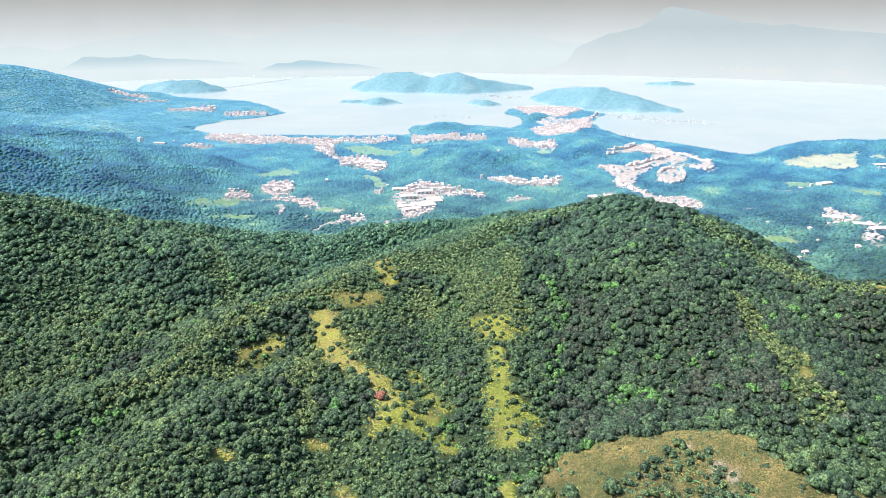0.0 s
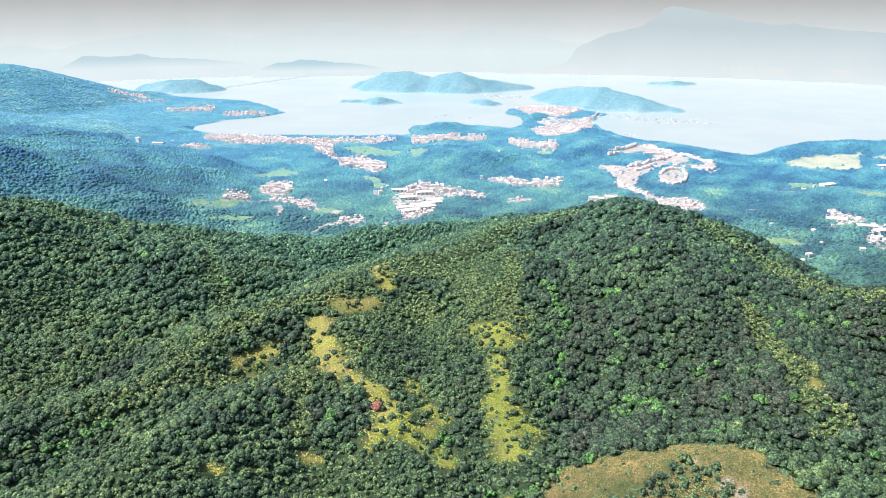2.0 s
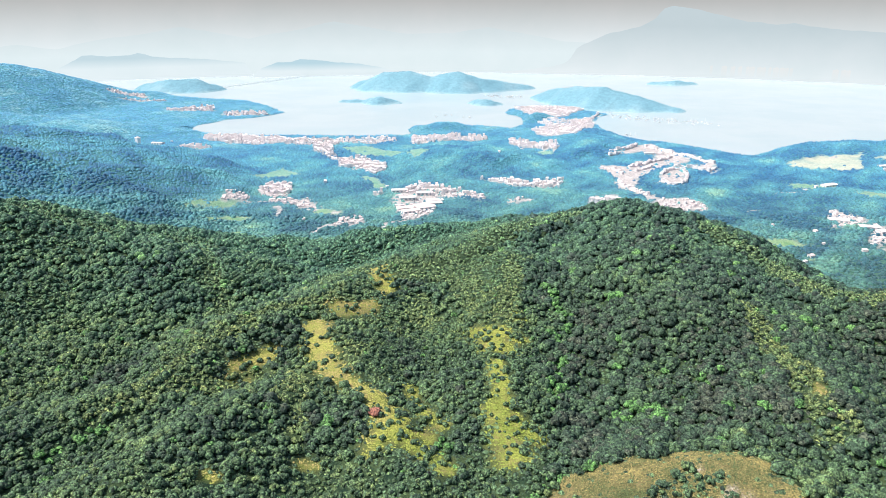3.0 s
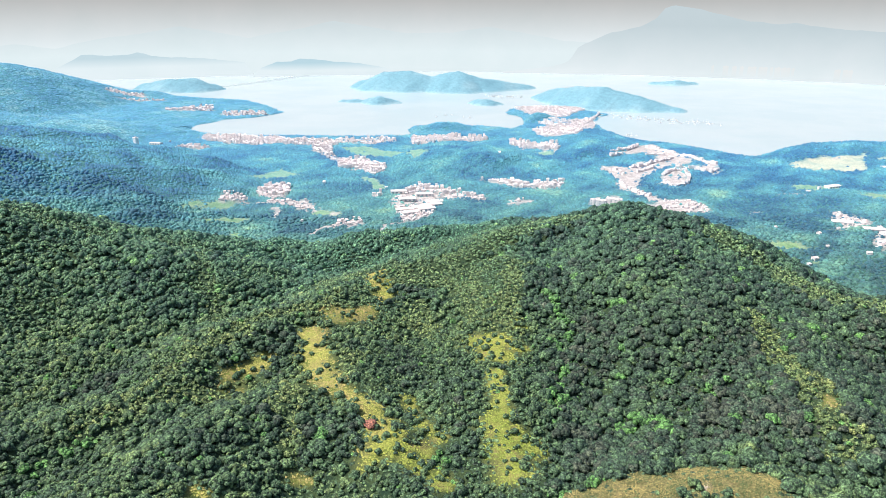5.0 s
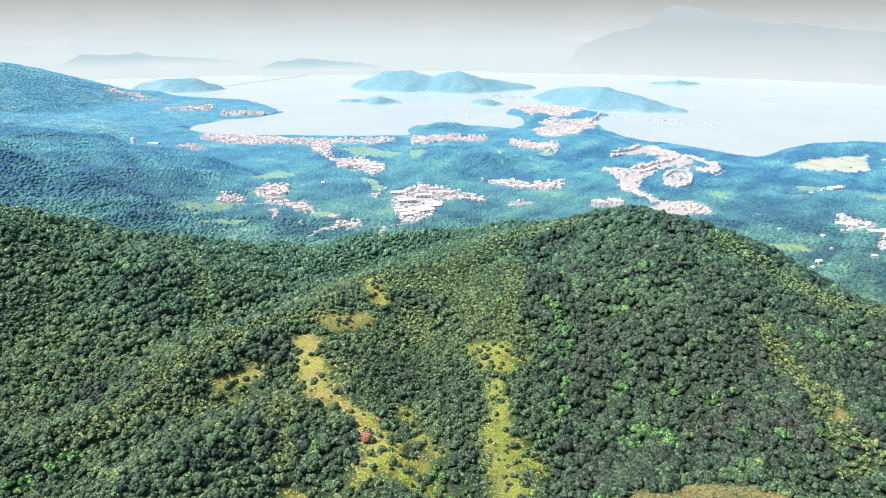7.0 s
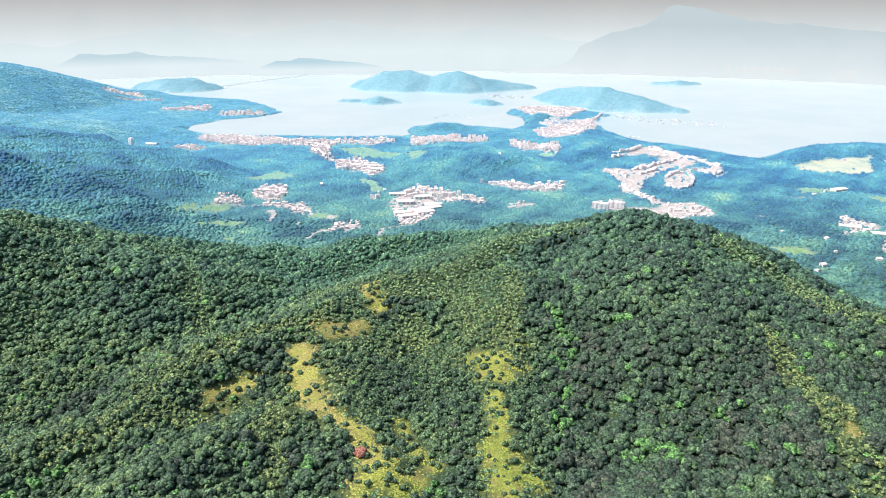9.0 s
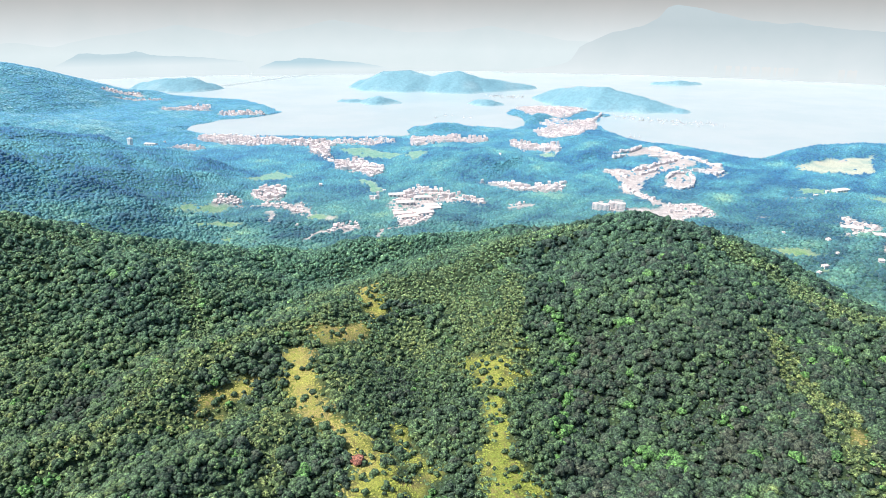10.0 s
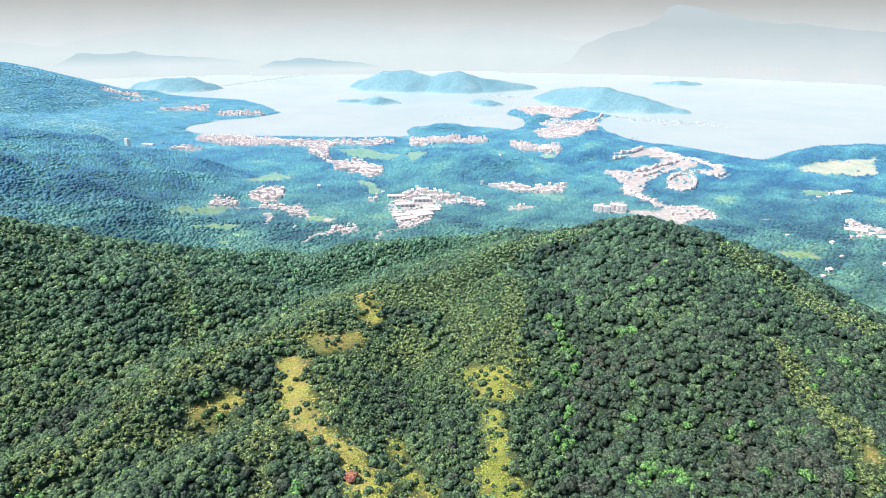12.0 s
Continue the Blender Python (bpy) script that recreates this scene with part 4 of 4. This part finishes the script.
def rimmed_roof(width, depth, base, rim):
    """A flat roof with a raised rim all round, in one piece."""
    bm = add_box(bmesh.new(), (width, depth, 0.35 + rim), (0, 0, base))
    top = max(bm.faces, key=lambda f: f.calc_center_median().z)
    bmesh.ops.inset_individual(bm, faces=[top], thickness=0.28)
    bmesh.ops.translate(bm, verts=top.verts, vec=(0, 0, -rim))
    return bm


def flat_house():
    """Three storeys, flat roof with parapet and stair hood, balconies and windows on the front."""
    root = new("village_house")
    part("wall", boxes(((9, 8, 9.4),)), wall_paint, root)
    part("roof", rimmed_roof(9.5, 8.5, 9.4, 0.9), roof_slab, root)
    part("stair_hood", boxes(((3.2, 2.8, 2.4), (2.2, 1.8, 9.75))), wall_paint, root)
    for level in range(3):
        for side in (-2.3, 2.3):
            part("window", boxes(((2.4, 0.14, 1.5), (side, -4.03, 0.9 + 3.1 * level))), hazed_window_glass, root)
        part("window", boxes(((0.14, 1.8, 1.3), (-4.53, 0.8, 1.0 + 3.1 * level))), hazed_window_glass, root)
        if level:
            part("balcony", boxes(((4.2, 1.3, 0.9), (-2.0, -4.75, 3.1 * level - 0.2))), wall_paint, root)
    return root


def gable_house():
    root = new("village_house")
    part("wall", boxes(((9, 9, 7.0),)), wall_paint, root)
    bm = bmesh.new()
    v = [bm.verts.new(c) for c in ((-5, -5, 7), (5, -5, 7), (5, 5, 7), (-5, 5, 7), (-4.4, 0, 9.8), (4.4, 0, 9.8))]
    for f in ((0, 1, 5, 4), (2, 3, 4, 5), (0, 4, 3), (1, 2, 5), (3, 2, 1, 0)):
        bm.faces.new([v[i] for i in f])
    part("roof", bm, roof_tiles, root, "pale pink tiled roof")
    part("chimney", boxes(((0.9, 0.9, 2.0), (2.4, 1.4, 8.2))), wall_paint, root)
    for level in range(2):
        for side in (-2.4, 2.4):
            part("window", boxes(((2.0, 0.14, 1.4), (side, -4.53, 1.0 + 3.1 * level))), hazed_window_glass, root)
        part("window", boxes(((0.14, 1.8, 1.3), (-4.53, 0.8, 1.0 + 3.1 * level))), hazed_window_glass, root)
    return root


def apartment_block():
    root = new("apartment_block")
    part("wall", boxes(((34, 11, 13.0),)), wall_paint, root)
    part("roof", rimmed_roof(34.6, 11.6, 13.0, 1.0), roof_slab, root)
    for side in (-9, 9):
        part("stair_hood", boxes(((4, 4, 2.6), (side, 1, 13.4))), wall_paint, root)
    for level in range(4):
        for k in range(7):
            part("window", boxes(((2.9, 0.16, 1.7), (-14.1 + 4.7 * k, -5.53, 0.9 + 3.1 * level))), hazed_window_glass, root)
    for k in range(3):
        part("balcony", boxes(((4.0, 1.2, 10.2), (-9.4 + 9.4 * k, -6.0, 2.4))), wall_paint, root)
    return root


def long_shed(roof_mat=None, roof_label="white sheet metal roof"):
    root = new("shed")
    part("wall", boxes(((36, 17, 5.5),)), wall_paint, root)
    bm = bmesh.new()
    v = [bm.verts.new(c) for c in ((-18.5, -9, 5.5), (18.5, -9, 5.5), (18.5, 9, 5.5), (-18.5, 9, 5.5), (-18.5, 0, 7.4), (18.5, 0, 7.4))]
    for f in ((0, 1, 5, 4), (2, 3, 4, 5), (0, 4, 3), (1, 2, 5), (3, 2, 1, 0)):
        bm.faces.new([v[i] for i in f])
    part("roof", bm, roof_mat or shed_metal, root, roof_label)
    for k in range(4):
        part("door", boxes(((4.5, 0.15, 4.0), (-13.5 + 9 * k, -8.53, 0.1))), deck_grey, root)
    return root


def boat():
    root = new("boat")
    bm = bmesh.new()
    rings = []
    for yy, w, top in ((-5.5, 1.5, 1.1), (-2, 1.9, 1.1), (2.5, 1.6, 1.25), (5.8, 0.15, 1.6)):
        rings.append([bm.verts.new(c) for c in ((-w, yy, top), (-w * 0.5, yy, -0.3), (w * 0.5, yy, -0.3), (w, yy, top))])
    for a, b in zip(rings, rings[1:]):
        for i in range(4):
            bm.faces.new((a[i], a[(i + 1) % 4], b[(i + 1) % 4], b[i]))
    bm.faces.new(rings[0]), bm.faces.new(rings[-1][::-1])
    part("hull", bm, hull_white, root)
    part("cabin", boxes(((2.2, 4.2, 1.4), (0, -0.6, 1.1), 0.0, 0.8)), hull_white, root)
    part("mast", boxes(((0.2, 0.2, 8.0), (0, 0.6, 2.4))), hull_white, root)
    return root


HOUSE_LABELS = ("three-storey white village house with a flat roof and balconies", "white house with a pale pink tiled roof",
                "long white apartment block of four storeys with a flat roof", "long low white shed with a sheet metal roof", "long low building with a pale pink tiled roof")
HOUSES = [tagged(f(), label, c, group="buildings in the valley") for f, label, c in zip((flat_house, gable_house, apartment_block, long_shed, lambda: long_shed(roof_tiles, "pale pink tiled roof")), HOUSE_LABELS, ("house", "house", "apartment block", "shed", "shed"))]
sites = []


def settle(kind, bx, by, turn):
    """Marks a site for one building of a kind, where no other stands."""
    gap = (7.4, 7.8, 27, 28, 28)[kind]
    if any((bx - ox) ** 2 + (by - oy) ** 2 < (gap * 0.5 + og * 0.5) ** 2 for _, ox, oy, _, og in sites) or by > 1900 and coast_distance(np.array([bx]), np.array([by]))[0] < 7:
        return False
    sites.append((kind, bx, by, turn, gap))
    return True


# the large blocks and sheds first, then the houses round them
BLOCKS = [(2, 331, 1464, -24), (2, 366, 1472, -24), (3, -78, 1509, 12), (3, -42, 1545, 10), (3, -18, 1500, 12), (3, -99, 1560, 8), (3, -100, 1520, 12), (4, -20, 1470, 18), (4, -66, 1405, 22), (4, -34, 1424, 24), (4, -80, 1440, 15), (4, -46, 1456, 15),
          (3, -190, 1850, -10), (3, -235, 1880, 10), (3, -165, 1800, 5), (3, 780, 1335, -20), (4, 817, 1293, -10), (3, 834, 1262, 5), (3, 1168, 1828, 10)]
for kind, bx, by, turn in BLOCKS:
    settle(kind, bx, by, turn)
# curved terraces of the estates
TERRACES = [[(476, 2000), (529, 2028), (589, 2130)], [(464, 1946), (504, 1981)],
            [(410, 1806), (443, 1795), (459, 1760)], [(431, 1689), (426, 1625), (439, 1589), (464, 1522)],
            [(490, 1827), (537, 1852), (596, 1915), (647, 1969)], [(611, 2119), (650, 2083), (672, 1999), (708, 1924), (731, 1865)],
            [(719, 1816), (687, 1792), (659, 1826), (609, 1827)], [(551, 1743), (583, 1790), (625, 1808), (616, 1737), (590, 1671), (549, 1637), (533, 1675)],
            [(463, 1377), (501, 1417), (544, 1460)], [(551, 1478), (562, 1441)],
            [(487, 1501), (537, 1490)], [(579, 2005), (635, 2005)],
            [(499, 1792), (553, 1832)], [(468, 1450), (495, 1450)],
            [(345, 2557), (405, 2508), (480, 2502), (543, 2550)], [(348, 2602), (412, 2550), (480, 2547), (549, 2617)], [(390, 2640), (465, 2602), (558, 2685), (622, 2835)], [(370, 2620), (440, 2580), (500, 2580), (580, 2690), (630, 2800)]]
for line in TERRACES:
    for (ax, ay), (bx, by) in zip(line, line[1:]):
        steps = int(math.dist((ax, ay), (bx, by)) / 8.0)
        for k in range(steps):
            f = (k + 0.5) / max(steps, 1)
            settle(k % 3 // 2, ax + f * (bx - ax), ay + f * (by - ay), math.degrees(math.atan2(by - ay, bx - ax)))
for share, line in BUILT:
    xs, ys = [p[0] for p in line], [p[1] for p in line]
    area = abs(sum(ax * by - bx * ay for (ax, ay), (bx, by) in zip(line, line[1:] + line[:1]))) / 2
    wanted = int(area * share * 1.45 / 1000)
    bx, by = rng.uniform(min(xs), max(xs), 30 * wanted + 30), rng.uniform(min(ys), max(ys), 30 * wanted + 30)
    ok = inside_by(bx, by, line) > 1
    heading = float(rng.uniform(-14, 14))
    for ox, oy in zip(bx[ok], by[ok]):
        if wanted <= 0:
            break
        if settle(int(rng.uniform() < 0.3), float(ox), float(oy), heading + float(rng.choice([-90, 0, 0, 0, 0, 180])) + float(rng.normal(0, 7))):
            wanted -= 1
# houses on their own among the trees
for kind, bx, by in [(1, -132, 1620), (0, -142, 1560), (0, 607, 1113), (1, 630, 1140), (0, 682, 1200), (1, 705, 1275), (0, 645, 1320), (1, -285, 1665), (0, -315, 1357), (1, -333, 1387), (0, -277, 1350), (1, 840, 1590), (0, 877, 1612), (3, 915, 1627),
                     (0, 1140, 1785), (1, 1162, 1800), (3, -757, 2079), (0, -705, 2082), (3, -877, 2145), (0, -840, 2160), (1, 150, 1860), (0, 225, 1995), (1, 720, 1140), (0, 750, 1170), (1, 772, 1200)]:
    settle(kind, bx, by, float(rng.uniform(-20, 20)))

def size_of(bx, by):
    """A house's own width, depth and height beside the plan of its kind."""
    own = random.Random(int(bx * 7 + by * 13))
    return own.uniform(0.6, 1.0), own.uniform(0.6, 1.0), own.choice((0.45, 0.6, 0.75, 0.9))


# the nearest stand singly, those far along the coast are one mass
sites.sort(key=lambda s: s[2])
used, far_v, far_t, far_n = [0] * 5, [], [], 0
for kind, bx, by, turn, _ in sites:
    m = pose(bx, by, float(ground(bx, by)) - 0.3, 0, 0, turn) @ (Matrix.Diagonal((*size_of(bx, by), 1)) if kind < 2 else Matrix.Identity(4))
    if used[kind] < (190, 105, 60, 60, 60)[kind]:
        if used[kind]:
            copy_thing(HOUSES[kind], m)
        else:
            HOUSES[kind].matrix_basis = m
        used[kind] += 1
        continue
    for child in HOUSES[kind].children:
        if child.name.startswith(("wall", "roof", "stair_hood")):
            corners = [m @ c.co for c in child.data.vertices]
            far_v += corners
            far_t += [[far_n + i for i in p.vertices] for p in child.data.polygons]
            far_n += len(corners)
tagged(link_mesh("distant_houses", far_v, far_t, wall_paint), "many small white houses crowded along the coast", "houses", kind="stuff")

tower = new("tower_block")
tower.matrix_basis = pose(-918, 2100, float(ground(-918, 2100)) - 0.5, 0, 0, -38)
part("wall", boxes(((15, 10, 33), (0, 0, 0))), shed_metal, tower)
part("roof", boxes(((15.6, 10.6, 0.8), (0, 0, 33)), ((5, 4, 2.6), (1, 0, 33.8))), roof_slab, tower)
for level in range(10):
    part("window", boxes(((11, 0.16, 1.3), (0, -5.03, 1.4 + 3.2 * level))), hazed_window_glass, tower)
tagged(tower, "narrow white tower block standing among trees", "tower block")

first_boat = tagged(boat(), "small white boat, standing in for rafts and boats moored in the bay", "boat", group="boats in the bay")
berths = []
# the first, largest group of boats stands in for fish rafts
for half, line, count in ((55, [(645, 2820), (810, 2700), (975, 2610)], 120), (45, [(225, 3435), (345, 3390)], 50), (18, [(600, 2340), (637, 2385)], 10), (90, [(-150, 2850), (150, 2775)], 5)):
    for i in range(count):
        k = rng.uniform(0, len(line) - 1.001)
        a, b, f = line[int(k)], line[int(k) + 1], k % 1
        bx, by = float(a[0] + f * (b[0] - a[0]) + rng.uniform(-half, half)), float(a[1] + f * (b[1] - a[1]) + rng.uniform(-half, half))
        if coast_distance(np.array([bx]), np.array([by]))[0] < -20 and all(math.dist((bx, by), o) > 10 for o in berths):
            berths.append((bx, by))
            m = pose(bx, by, 0.0, 0, 0, float(rng.uniform(0, 360)))
            if len(berths) > 1:
                copy_thing(first_boat, m)
            else:
                first_boat.matrix_basis = m
